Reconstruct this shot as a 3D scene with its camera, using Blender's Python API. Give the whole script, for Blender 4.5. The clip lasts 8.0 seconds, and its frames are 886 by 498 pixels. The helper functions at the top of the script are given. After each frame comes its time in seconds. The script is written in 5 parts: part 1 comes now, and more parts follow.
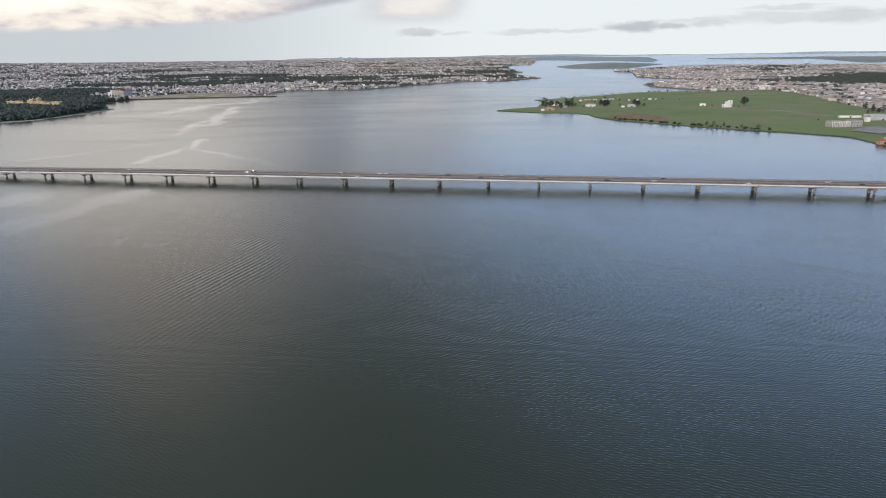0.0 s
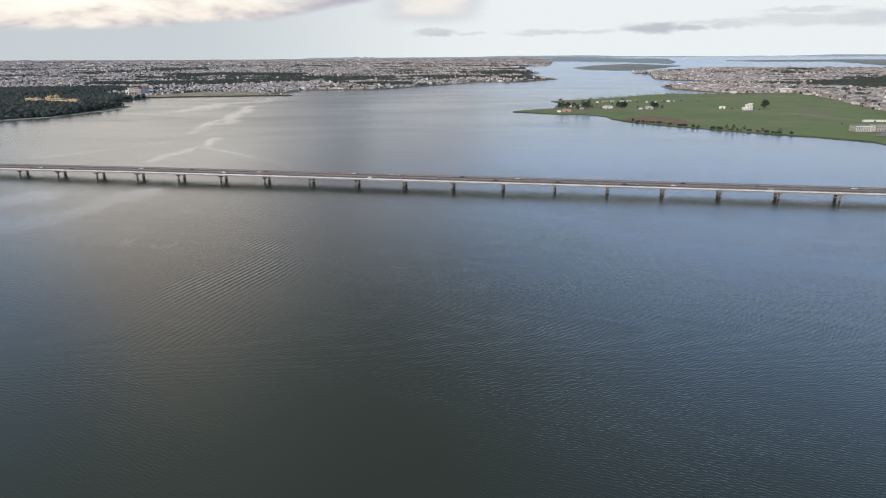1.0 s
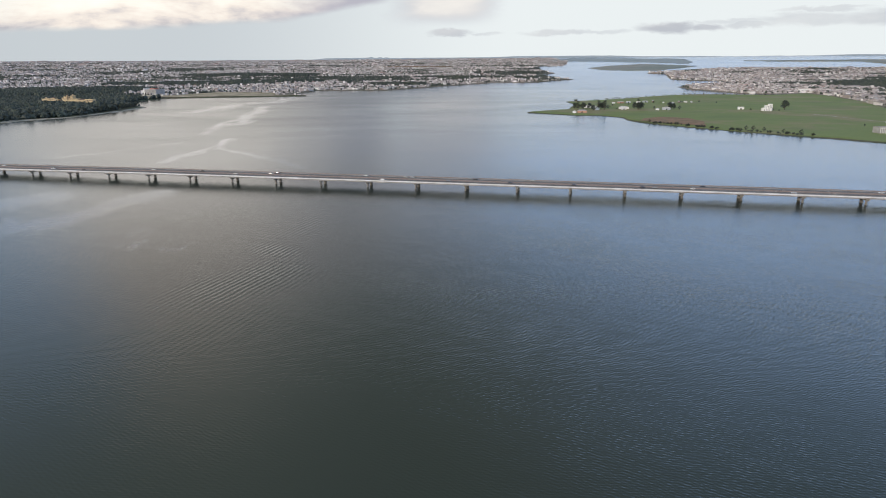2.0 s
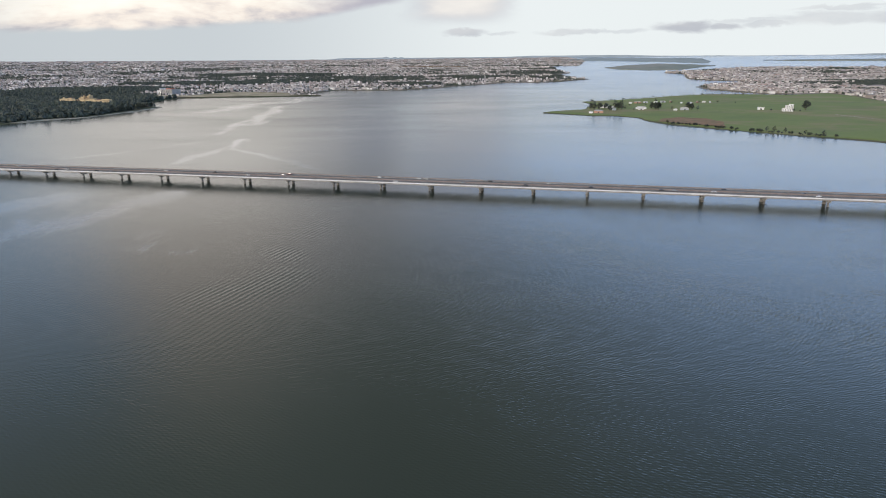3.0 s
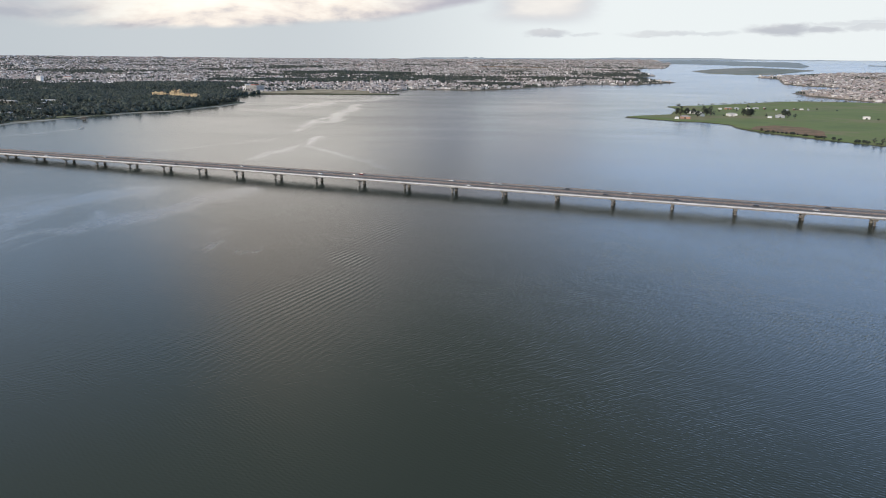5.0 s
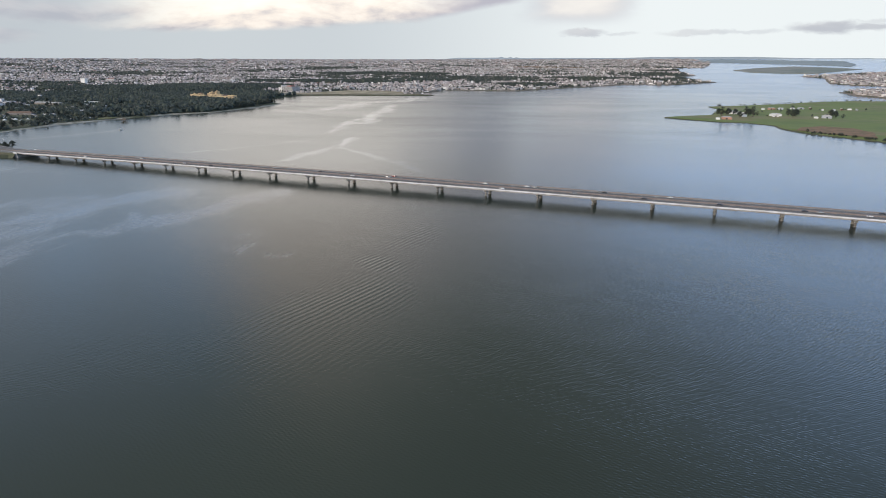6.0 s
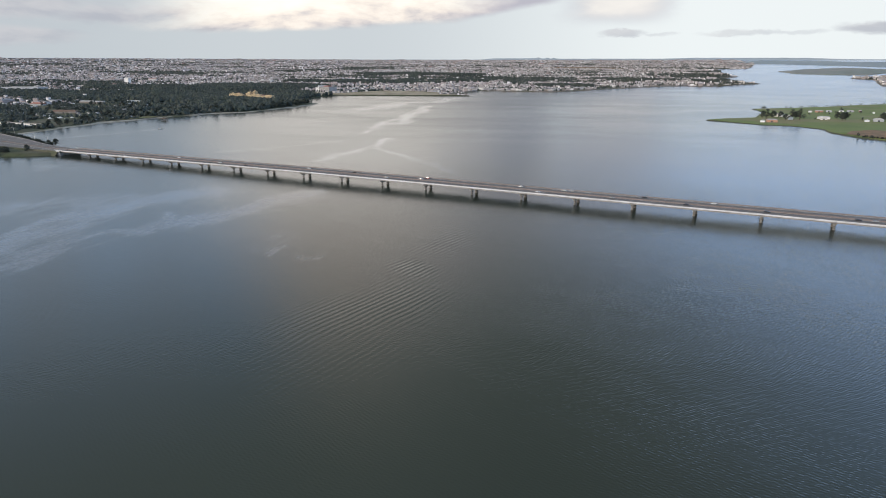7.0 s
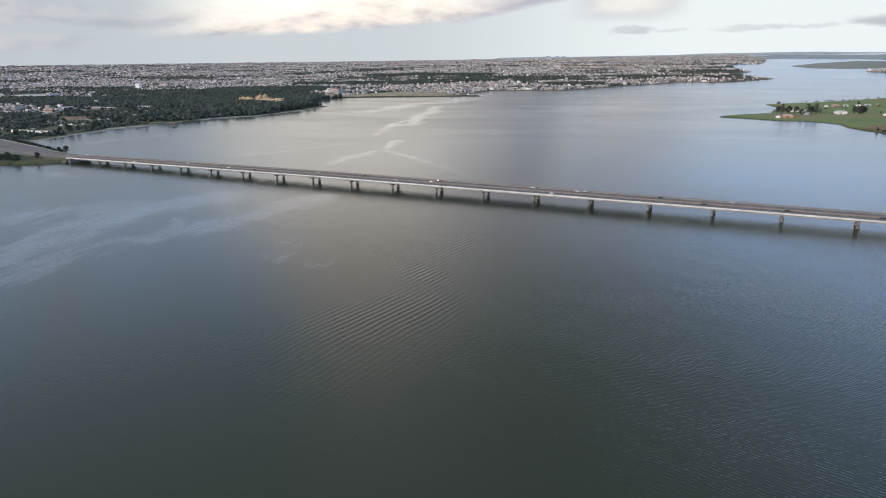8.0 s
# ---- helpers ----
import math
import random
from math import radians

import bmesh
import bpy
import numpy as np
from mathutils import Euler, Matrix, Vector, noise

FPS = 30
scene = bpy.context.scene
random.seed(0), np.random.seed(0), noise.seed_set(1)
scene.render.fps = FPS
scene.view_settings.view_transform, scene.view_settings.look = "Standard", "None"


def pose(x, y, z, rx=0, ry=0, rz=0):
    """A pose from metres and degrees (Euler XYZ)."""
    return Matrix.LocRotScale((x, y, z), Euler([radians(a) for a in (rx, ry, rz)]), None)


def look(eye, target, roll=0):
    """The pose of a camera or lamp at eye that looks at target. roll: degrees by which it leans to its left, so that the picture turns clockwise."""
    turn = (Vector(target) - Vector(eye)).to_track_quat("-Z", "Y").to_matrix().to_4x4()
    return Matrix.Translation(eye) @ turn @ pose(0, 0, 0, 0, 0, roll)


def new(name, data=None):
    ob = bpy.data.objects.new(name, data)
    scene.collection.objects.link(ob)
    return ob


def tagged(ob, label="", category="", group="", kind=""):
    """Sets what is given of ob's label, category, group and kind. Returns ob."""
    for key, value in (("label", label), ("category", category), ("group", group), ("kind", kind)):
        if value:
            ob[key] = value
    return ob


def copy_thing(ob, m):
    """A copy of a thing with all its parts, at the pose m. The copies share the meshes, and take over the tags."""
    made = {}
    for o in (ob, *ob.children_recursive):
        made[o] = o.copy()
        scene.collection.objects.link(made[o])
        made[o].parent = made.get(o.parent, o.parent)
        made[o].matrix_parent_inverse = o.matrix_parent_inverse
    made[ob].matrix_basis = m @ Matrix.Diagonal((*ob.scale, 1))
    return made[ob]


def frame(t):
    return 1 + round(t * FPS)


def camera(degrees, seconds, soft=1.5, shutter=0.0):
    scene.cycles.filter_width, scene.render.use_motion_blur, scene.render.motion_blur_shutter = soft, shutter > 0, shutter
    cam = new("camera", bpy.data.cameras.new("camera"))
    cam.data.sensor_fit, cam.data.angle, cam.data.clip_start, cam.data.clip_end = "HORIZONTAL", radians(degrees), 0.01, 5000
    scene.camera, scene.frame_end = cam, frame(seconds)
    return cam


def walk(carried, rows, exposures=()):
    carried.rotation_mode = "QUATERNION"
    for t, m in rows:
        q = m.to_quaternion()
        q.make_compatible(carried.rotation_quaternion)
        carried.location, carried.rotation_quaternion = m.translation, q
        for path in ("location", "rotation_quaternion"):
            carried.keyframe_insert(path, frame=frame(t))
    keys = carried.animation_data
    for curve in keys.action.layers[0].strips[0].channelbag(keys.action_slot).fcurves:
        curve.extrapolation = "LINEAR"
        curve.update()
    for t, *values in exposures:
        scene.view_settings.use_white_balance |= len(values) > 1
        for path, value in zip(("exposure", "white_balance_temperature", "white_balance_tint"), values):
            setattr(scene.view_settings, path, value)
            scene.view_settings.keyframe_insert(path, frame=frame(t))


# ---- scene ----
from mathutils.geometry import delaunay_2d_cdt

# A drone over a lagoon: a long low road bridge, a wooded bank with a city, a green field and far shores.
cam = camera(67.95, 8.0, soft=1.0)
PATH = [
    (0, (-15.81, -648.97, 128.33), (-34.43, -554.95, 99.84), -0.86),
    (0.5, (-16.70, -643.12, 128.02), (-36.15, -549.25, 99.57), -0.66),
    (1, (-17.49, -637.40, 127.98), (-38.15, -543.78, 99.54), -0.47),
    (1.5, (-18.42, -631.60, 127.87), (-40.17, -538.22, 99.47), -0.47),
    (3, (-21.82, -615.22, 128.01), (-46.58, -522.59, 99.61), -0.62),
    (3.5, (-22.90, -609.14, 127.90), (-49.38, -516.99, 99.50), -0.44),
    (4, (-24.38, -602.76, 127.95), (-53.64, -511.46, 99.56), 0.18),
    (4.5, (-26.16, -597.22, 127.62), (-58.34, -506.88, 99.29), 0.27),
    (5, (-27.98, -591.37, 127.82), (-63.05, -502.11, 99.47), 0.17),
    (6.5, (-34.10, -575.36, 127.72), (-76.10, -489.10, 99.49), -0.20),
    (7, (-36.60, -570.23, 127.57), (-80.91, -485.14, 99.37), -0.12),
    (7.5, (-38.87, -565.11, 127.52), (-84.55, -480.73, 99.36), -0.51),
    (8, (-41.53, -560.99, 127.73), (-87.41, -476.72, 99.58), -1.13),
]
walk(cam, [(t, look(eye, target, roll)) for t, eye, target, roll in PATH], [(0, -0.05), (3.5, -0.05), (6.5, 0.0), (8, 0.0)])

# ---- world, sun ----
SKY, CLOUD = 0.135, 1.08
SUN_AZ, SUN_EL = 205.0, 14.0      # compass degrees clockwise from +y: behind the camera, low


class Nodes:
    """Short way to wire shader nodes."""

    def __init__(self, tree):
        self.tree = tree
        tree.nodes.clear()

    def add(self, kind):
        return self.tree.nodes.new(kind)

    def link(self, out, into):
        self.tree.links.new(out, into)

    def put(self, socket, value):
        if isinstance(value, bpy.types.NodeSocket):
            self.link(value, socket)
        elif isinstance(value, (tuple, list)) and len(value) == 3 and socket.type == "RGBA":
            socket.default_value = (*value, 1)
        else:
            socket.default_value = value

    def math(self, op, a, b=0.0, c=None, clamp=False):
        node = self.add("ShaderNodeMath")
        node.operation, node.use_clamp = op, clamp
        self.put(node.inputs[0], a)
        self.put(node.inputs[1], b)
        if c is not None:
            self.put(node.inputs[2], c)
        return node.outputs[0]

    def step(self, value, low, high, a=0.0, b=1.0):
        node = self.add("ShaderNodeMapRange")
        node.interpolation_type = "SMOOTHSTEP"
        for socket, v in zip(node.inputs, (value, low, high, a, b)):
            self.put(socket, v)
        return node.outputs[0]

    def mix(self, fac, a, b):
        node = self.add("ShaderNodeMix")
        node.data_type = "RGBA"
        self.put(node.inputs[0], fac)
        self.put(node.inputs[6], a)
        self.put(node.inputs[7], b)
        return node.outputs[2]

    def noise(self, vector, scale, detail=3.0, rough=0.5, distort=0.0):
        node = self.add("ShaderNodeTexNoise")
        self.put(node.inputs["Vector"], vector)
        self.put(node.inputs["Scale"], scale)
        self.put(node.inputs["Detail"], detail)
        self.put(node.inputs["Roughness"], rough)
        self.put(node.inputs["Distortion"], distort)
        return node.outputs[0]

    def mapped(self, vector, scale=(1, 1, 1), turn=0.0, move=(0, 0, 0)):
        """Turns the coordinates first, then scales them."""
        if turn:
            node = self.add("ShaderNodeMapping")
            self.put(node.inputs["Vector"], vector)
            node.inputs["Rotation"].default_value = (0, 0, radians(turn))
            vector = node.outputs[0]
        node = self.add("ShaderNodeMapping")
        self.put(node.inputs["Vector"], vector)
        node.inputs["Location"].default_value = move
        node.inputs["Scale"].default_value = scale
        return node.outputs[0]

    def ramp(self, fac, stops):
        node = self.add("ShaderNodeValToRGB")
        self.put(node.inputs[0], fac)
        while len(node.color_ramp.elements) < len(stops):
            node.color_ramp.elements.new(0.5)
        for el, (at, colour) in zip(node.color_ramp.elements, stops):
            el.position, el.color = at, (*colour, 1)
        return node.outputs[0]

    def bump(self, height, strength, distance, normal=None):
        node = self.add("ShaderNodeBump")
        self.put(node.inputs["Height"], height)
        self.put(node.inputs["Strength"], strength)
        self.put(node.inputs["Distance"], distance)
        if normal is not None:
            self.link(normal, node.inputs["Normal"])
        return node.outputs[0]


def make_sky():
    world = bpy.data.worlds.new("evening_sky")
    scene.world = world
    world.use_nodes = True
    n = Nodes(world.node_tree)
    sky = n.add("ShaderNodeTexSky")
    sky.sky_type, sky.sun_disc, sky.sun_elevation, sky.sun_rotation = "NISHITA", False, radians(SUN_EL), radians(SUN_AZ)
    sky.air_density, sky.dust_density, sky.ozone_density = 1.0, 2.0, 1.0
    way = n.add("ShaderNodeTexCoord").outputs["Generated"]
    parts = n.add("ShaderNodeSeparateXYZ")
    n.link(way, parts.inputs[0])
    x, y, z = parts.outputs
    az = n.math("DEGREES", n.math("ARCTAN2", x, y))
    el = n.math("DEGREES", n.math("ARCSINE", z))
    flat = n.add("ShaderNodeCombineXYZ")
    n.put(flat.inputs[0], n.math("MULTIPLY", az, 0.1))
    n.put(flat.inputs[1], n.math("MULTIPLY", el, 0.28))
    sheet = flat.outputs[0]
    puff = n.noise(sheet, 0.9, 8.0, 0.58, 0.3)
    fine = n.noise(sheet, 3.2, 6.0, 0.6, 0.2)
    wob = n.math("ADD", n.math("MULTIPLY", n.math("SUBTRACT", puff, 0.5), 3.0), n.math("MULTIPLY", n.math("SUBTRACT", fine, 0.5), 1.2))
    el_w = n.math("ADD", el, n.math("MULTIPLY", wob, 0.34))
    az_w = n.math("ADD", az, n.math("MULTIPLY", wob, 1.6))
    broad = n.math("MULTIPLY", n.math("SUBTRACT", n.noise(sheet, 0.35, 3.0, 0.5), 0.5), 14.0)
    # how much a bulge of the cloud faces the low sun: the fall of its thickness from one side to the other
    bulge = n.noise(n.mapped(sheet, (1, 1, 1), 0, (0.0, 0.0, 0.4)), 1.25, 7.0, 0.56, 0.25)
    behind = n.noise(n.mapped(sheet, (1, 1, 1), 0, (-0.10, 0.16, 0.4)), 1.25, 7.0, 0.56, 0.25)
    facing = n.math("MULTIPLY", n.math("SUBTRACT", bulge, behind), 2.2)

    # clear air: blue above, milky grey towards the horizon
    air = n.add("ShaderNodeBackground")
    milky = n.mix(n.step(az, -62.0, -40.0), (3.95, 4.3, 4.55), n.mix(n.step(az, -36.0, -6.0), (4.5, 4.82, 5.0), (6.4, 6.7, 6.6)))
    veil = n.mix(n.step(el, 38.0, 10.0, 0.12, 0.9), sky.outputs[0], n.mix(n.step(az, -42.0, -8.0), (4.6, 6.3, 8.9), (6.9, 10.1, 16.2)))
    haze = n.mix(n.step(el, 12.5, 4.8, 0.0, 0.97), veil, milky)
    n.put(air.inputs["Color"], haze)
    n.put(air.inputs["Strength"], SKY)

    # the great evening cumulus: flat base that sinks to the left, its bright front towering out of sight, grey and broad overhead
    rise = n.math("MAXIMUM", n.math("ADD", az, 46.0), 0.0)
    base = n.math("ADD", n.math("ADD", n.math("MULTIPLY", n.math("MULTIPLY", rise, rise), 0.0021), 1.9), n.step(az, -27.0, -19.0, 0.0, 0.55))
    above = n.step(n.math("SUBTRACT", el_w, base), -0.2, 0.4)
    reach = n.math("MAXIMUM", n.math("SUBTRACT", el, 5.0), 0.0)
    left = n.step(n.math("ADD", az_w, n.math("MULTIPLY", reach, -0.35)), -53, -43)
    soft = n.math("ADD", 1.0, n.math("MULTIPLY", reach, 0.8))
    right = n.step(n.math("DIVIDE", n.math("SUBTRACT", n.math("SUBTRACT", az_w, n.math("MULTIPLY", reach, -0.45)), -19.6), soft), 3.0, 0.0)
    great = n.math("MULTIPLY", above, n.math("MULTIPLY", left, right))
    # a second bright one beside it, with soft edges above
    wide = n.math("MINIMUM", n.math("MULTIPLY", reach, 1.2), 9.0)
    second = n.math("MULTIPLY", n.step(el_w, 2.1, 3.6), n.math("MULTIPLY", n.step(n.math("ADD", az_w, n.math("MULTIPLY", reach, 0.7)), -18.5, -14.5),
                                                              n.step(az_w, n.math("ADD", -8.0, wide), n.math("SUBTRACT", -11.5, n.math("MULTIPLY", wide, 0.5)))))
    second = n.math("MULTIPLY", n.math("MULTIPLY", second, n.step(el, 19, 8)), 0.85)
    bright = n.math("MAXIMUM", great, second)
    # its grey roof spreads over the lagoon
    early = n.math("MULTIPLY", n.step(az, -38.0, -16.0), 9.0)
    roof = n.math("MULTIPLY", n.step(n.math("ADD", n.math("ADD", el, early), broad), 20, 36), n.step(n.math("ADD", az, broad), 12.0, -18.0))
    roof = n.math("MULTIPLY", roof, n.step(n.math("ADD", az, broad), -60.0, -30.0, 0.85, 0.97))

    # low grey flakes along the horizon and torn cover on the left: centre, half-widths and strength of each
    ragged_az = n.math("ADD", az, n.math("MULTIPLY", n.math("SUBTRACT", n.noise(sheet, 5.0, 5.0, 0.6), 0.5), 1.8))
    ragged_el = n.math("ADD", el, n.math("MULTIPLY", n.math("SUBTRACT", n.noise(sheet, 4.0, 6.0, 0.62, 0.4), 0.5), 1.0))
    flakes = None
    for a0, e0, wide_az, tall_el, much in ((-13.0, 1.70, 1.7, 0.26, 0.80), (-10.0, 1.60, 1.5, 0.14, 0.4), (-4.0, 1.62, 3.0, 0.20, 0.55), (-0.6, 1.62, 2.4, 0.14, 0.4), (4.5, 1.85, 2.4, 0.36, 0.95), (7.2, 1.84, 1.3, 0.30, 0.85),
                                           (10.2, 1.95, 2.0, 0.22, 0.55), (9.0, 2.25, 3.0, 0.12, 0.4), (14.5, 2.25, 4.2, 0.42, 0.5), (15.0, 2.9, 3.0, 0.14, 0.5), (19.0, 2.2, 3.0, 0.5, 0.6), (24.0, 2.3, 4.0, 0.5, 0.6),
                                           (-59.0, 3.5, 5.0, 0.85, 1.0), (-53.2, 2.95, 3.6, 0.65, 1.0), (-49.5, 3.35, 2.6, 0.40, 0.8), (-60.0, 1.5, 5.0, 0.6, 0.9), (-46.0, 2.9, 2.4, 0.3, 0.45), (-66.0, 2.6, 6.0, 0.8, 0.7)):
        du = n.math("DIVIDE", n.math("SUBTRACT", ragged_az, a0), wide_az * 1.35)
        dv = n.math("DIVIDE", n.math("SUBTRACT", ragged_el, e0), tall_el * 1.5)
        one = n.step(n.math("SQRT", n.math("ADD", n.math("MULTIPLY", du, du), n.math("MULTIPLY", dv, dv))), 1.0, 0.35, 0.0, much)
        flakes = one if flakes is None else n.math("MAXIMUM", flakes, one)
    # thin broken cover far on the left
    high = n.math("MULTIPLY", n.step(n.noise(sheet, 1.9, 6.0, 0.55, 0.3), 0.40, 0.62), n.math("MULTIPLY", n.step(az, -44, -52), n.step(el, 1.2, 4.0)))

    puffs = n.math("ADD", n.math("MULTIPLY", n.math("SUBTRACT", n.math("ADD", n.math("MULTIPLY", fine, 0.35), n.math("MULTIPLY", puff, 0.65)), 0.5), 0.7), facing)
    lit = n.ramp(n.math("ADD", n.math("ADD", n.math("MULTIPLY", n.math("SUBTRACT", el_w, base), 0.24), 0.16), puffs),
                 [(0.0, (0.50, 0.48, 0.51)), (0.16, (0.70, 0.655, 0.64)), (0.36, (0.90, 0.82, 0.745)), (0.6, (1.0, 0.95, 0.86)), (1.0, (1.0, 0.97, 0.93))])
    lit = n.mix(second, lit, n.mix(n.step(el, 4.0, 7.0), n.mix(fine, (0.88, 0.84, 0.80), (1.0, 0.95, 0.86)), (0.51, 0.555, 0.67)))
    lit = n.mix(n.step(el, 5.0, 18.0), lit, (0.90, 0.80, 0.735))
    dull = n.math("ADD", n.math("ADD", az_w, n.math("MULTIPLY", reach, 0.25)), n.math("MULTIPLY", facing, -4.0))
    spread = n.math("MINIMUM", reach, 14.0)
    lit = n.mix(n.math("MULTIPLY", n.step(dull, n.math("SUBTRACT", -30.0, n.math("MULTIPLY", spread, 0.25)), n.math("ADD", -20.0, n.math("MULTIPLY", spread, 0.6))), n.math("SUBTRACT", 1.0, second)), lit, n.mix(n.step(el, 4.3, 7.0), (0.48, 0.475, 0.54), (0.405, 0.445, 0.545)))
    cloud = n.add("ShaderNodeBackground")
    n.put(cloud.inputs["Color"], lit)
    n.put(cloud.inputs["Strength"], n.math("ADD", CLOUD, n.math("MULTIPLY", n.math("MULTIPLY", n.step(el, 4.4, 6.5, 0.0, 0.30), n.step(el, 14.0, 7.5)), n.step(az, -24.0, -36.0))))
    grey = n.add("ShaderNodeBackground")
    n.put(grey.inputs["Color"], n.mix(n.step(facing, -0.3, 0.3), (0.47, 0.49, 0.55), (0.62, 0.62, 0.65)))
    under = n.add("ShaderNodeBackground")
    n.put(under.inputs["Color"], n.mix(n.noise(sheet, 0.5, 4.0), (0.235, 0.262, 0.236), (0.345, 0.375, 0.35)))
    n.put(under.inputs["Strength"], n.step(az, -18.0, -36.0, 1.06, 1.50))

    def over(fac, low, high_one):
        node = n.add("ShaderNodeMixShader")
        n.put(node.inputs[0], fac)
        n.link(low, node.inputs[1])
        n.link(high_one, node.inputs[2])
        return node.outputs[0]

    full = over(n.math("MAXIMUM", n.math("MULTIPLY", flakes, 0.85), n.math("MULTIPLY", high, 0.5)), air.outputs[0], grey.outputs[0])
    full = over(bright, full, cloud.outputs[0])
    full = over(roof, full, under.outputs[0])
    n.link(full, n.add("ShaderNodeOutputWorld").inputs[0])


make_sky()
sun = new("sun", bpy.data.lights.new("sun", "SUN"))
sun.data.energy, sun.data.angle, sun.data.color = 2.7, radians(4.0), (1.0, 0.87, 0.74)
sun.matrix_world = look((math.sin(radians(SUN_AZ)) * 100, math.cos(radians(SUN_AZ)) * 100, math.tan(radians(SUN_EL)) * 100), (0, 0, 0))

# ---- materials ----


def material(name, paint, rough=0.8, metal=0.0, spec=0.5):
    """A material; paint(n, coords) returns its colour, or its colour and its normal."""
    mat = bpy.data.materials.new(name)
    mat.use_nodes = True
    n = Nodes(mat.node_tree)
    coords = n.add("ShaderNodeNewGeometry").outputs["Position"]
    shader = n.add("ShaderNodeBsdfPrincipled")
    n.put(shader.inputs["Roughness"], rough)
    n.put(shader.inputs["Metallic"], metal)
    n.put(shader.inputs["Specular IOR Level"], spec)
    made = paint(n, coords)
    colour, normal = made if isinstance(made, tuple) and len(made) == 2 else (made, None)
    n.put(shader.inputs["Base Color"], colour)
    if normal is not None:
        n.link(normal, shader.inputs["Normal"])
    n.link(shader.outputs[0], n.add("ShaderNodeOutputMaterial").inputs[0])
    return mat


def grainy(a, b, scale, fine=8.0, amount=0.35, bump=0.0):
    """Colour a stained with b in patches of 1/scale metres, and grain."""
    def paint(n, coords):
        stain = n.step(n.noise(coords, scale, 4.0, 0.6), 0.35, 0.68)
        grain = n.noise(coords, fine, 3.0, 0.6)
        colour = n.mix(stain, a, b)
        dark = tuple(v * (1 - amount) for v in a)
        colour = n.mix(n.step(grain, 0.35, 0.75), colour, n.mix(0.5, colour, dark))
        if bump:
            return colour, n.bump(grain, 0.6, bump)
        return colour
    return paint


def pick(stops, per_island=True, dirt=0.0):
    """A colour by chance for each joined piece or object, with some soiling."""
    def paint(n, coords):
        if per_island:
            chance = n.add("ShaderNodeNewGeometry").outputs["Random Per Island"]
        else:
            chance = n.add("ShaderNodeObjectInfo").outputs["Random"]
        colour = n.ramp(chance, stops)
        soil = n.step(n.noise(coords, 0.25, 4.0, 0.65), 0.45, 0.75)
        return n.mix(n.math("MULTIPLY", soil, dirt), colour, (0.16, 0.13, 0.10))
    return paint


SLICKS = [  # smooth streaks on the water: a line of the plan, a half-width at each end and a strength
    ([(-541, -120), (-549, -151), (-551, -187), (-556, -220), (-550, -247), (-520, -302), (-505, -335)], 19, 0.95),
    ([(-549, -165), (-590, -190), (-640, -240)], 24, 0.7),
    ([(-492, -290), (-475, -329), (-466, -352)], 15, 0.8),
    ([(-441, -66), (-445, -106), (-444, -140), (-450, -168), (-449, -196), (-454, -220)], 13, 1.0),
    ([(-454, -220), (-472, -223), (-493, -193)], 6, 0.8),
    ([(-472, -223), (-462, -248), (-487, -269), (-487, -296)], 11, 0.75),
    ([(-360, -205), (-345, -228), (-320, -241), (-301, -241)], 9, 0.48),
    ([(-610, 330), (-601, 313), (-564, 219), (-569, 164), (-561, 101)], 9, 0.7),
    ([(-890, 970), (-824, 823), (-790, 709), (-748, 623), (-711, 547)], 13, 0.9),
    ([(-780, 640), (-740, 520), (-690, 400)], 10, 0.6),
    ([(-555, 223), (-525, 206), (-463, 174), (-412, 139), (-364, 86)], 5, 0.8),
    ([(-734, 93), (-699, 151), (-674, 222), (-662, 274)], 5, 0.6),
    ([(-978, 819), (-1011, 1050), (-943, 1134), (-990, 1411)], 34, 0.7),
    ([(-1096, 86), (-1082, 129), (-1067, 175), (-1058, 267)], 3, 1.0),
    ([(-534, 541), (-455, 394)], 8, 0.4),
    ([(-935, -96), (-793, -91), (-721, -45)], 14, 0.5),
]


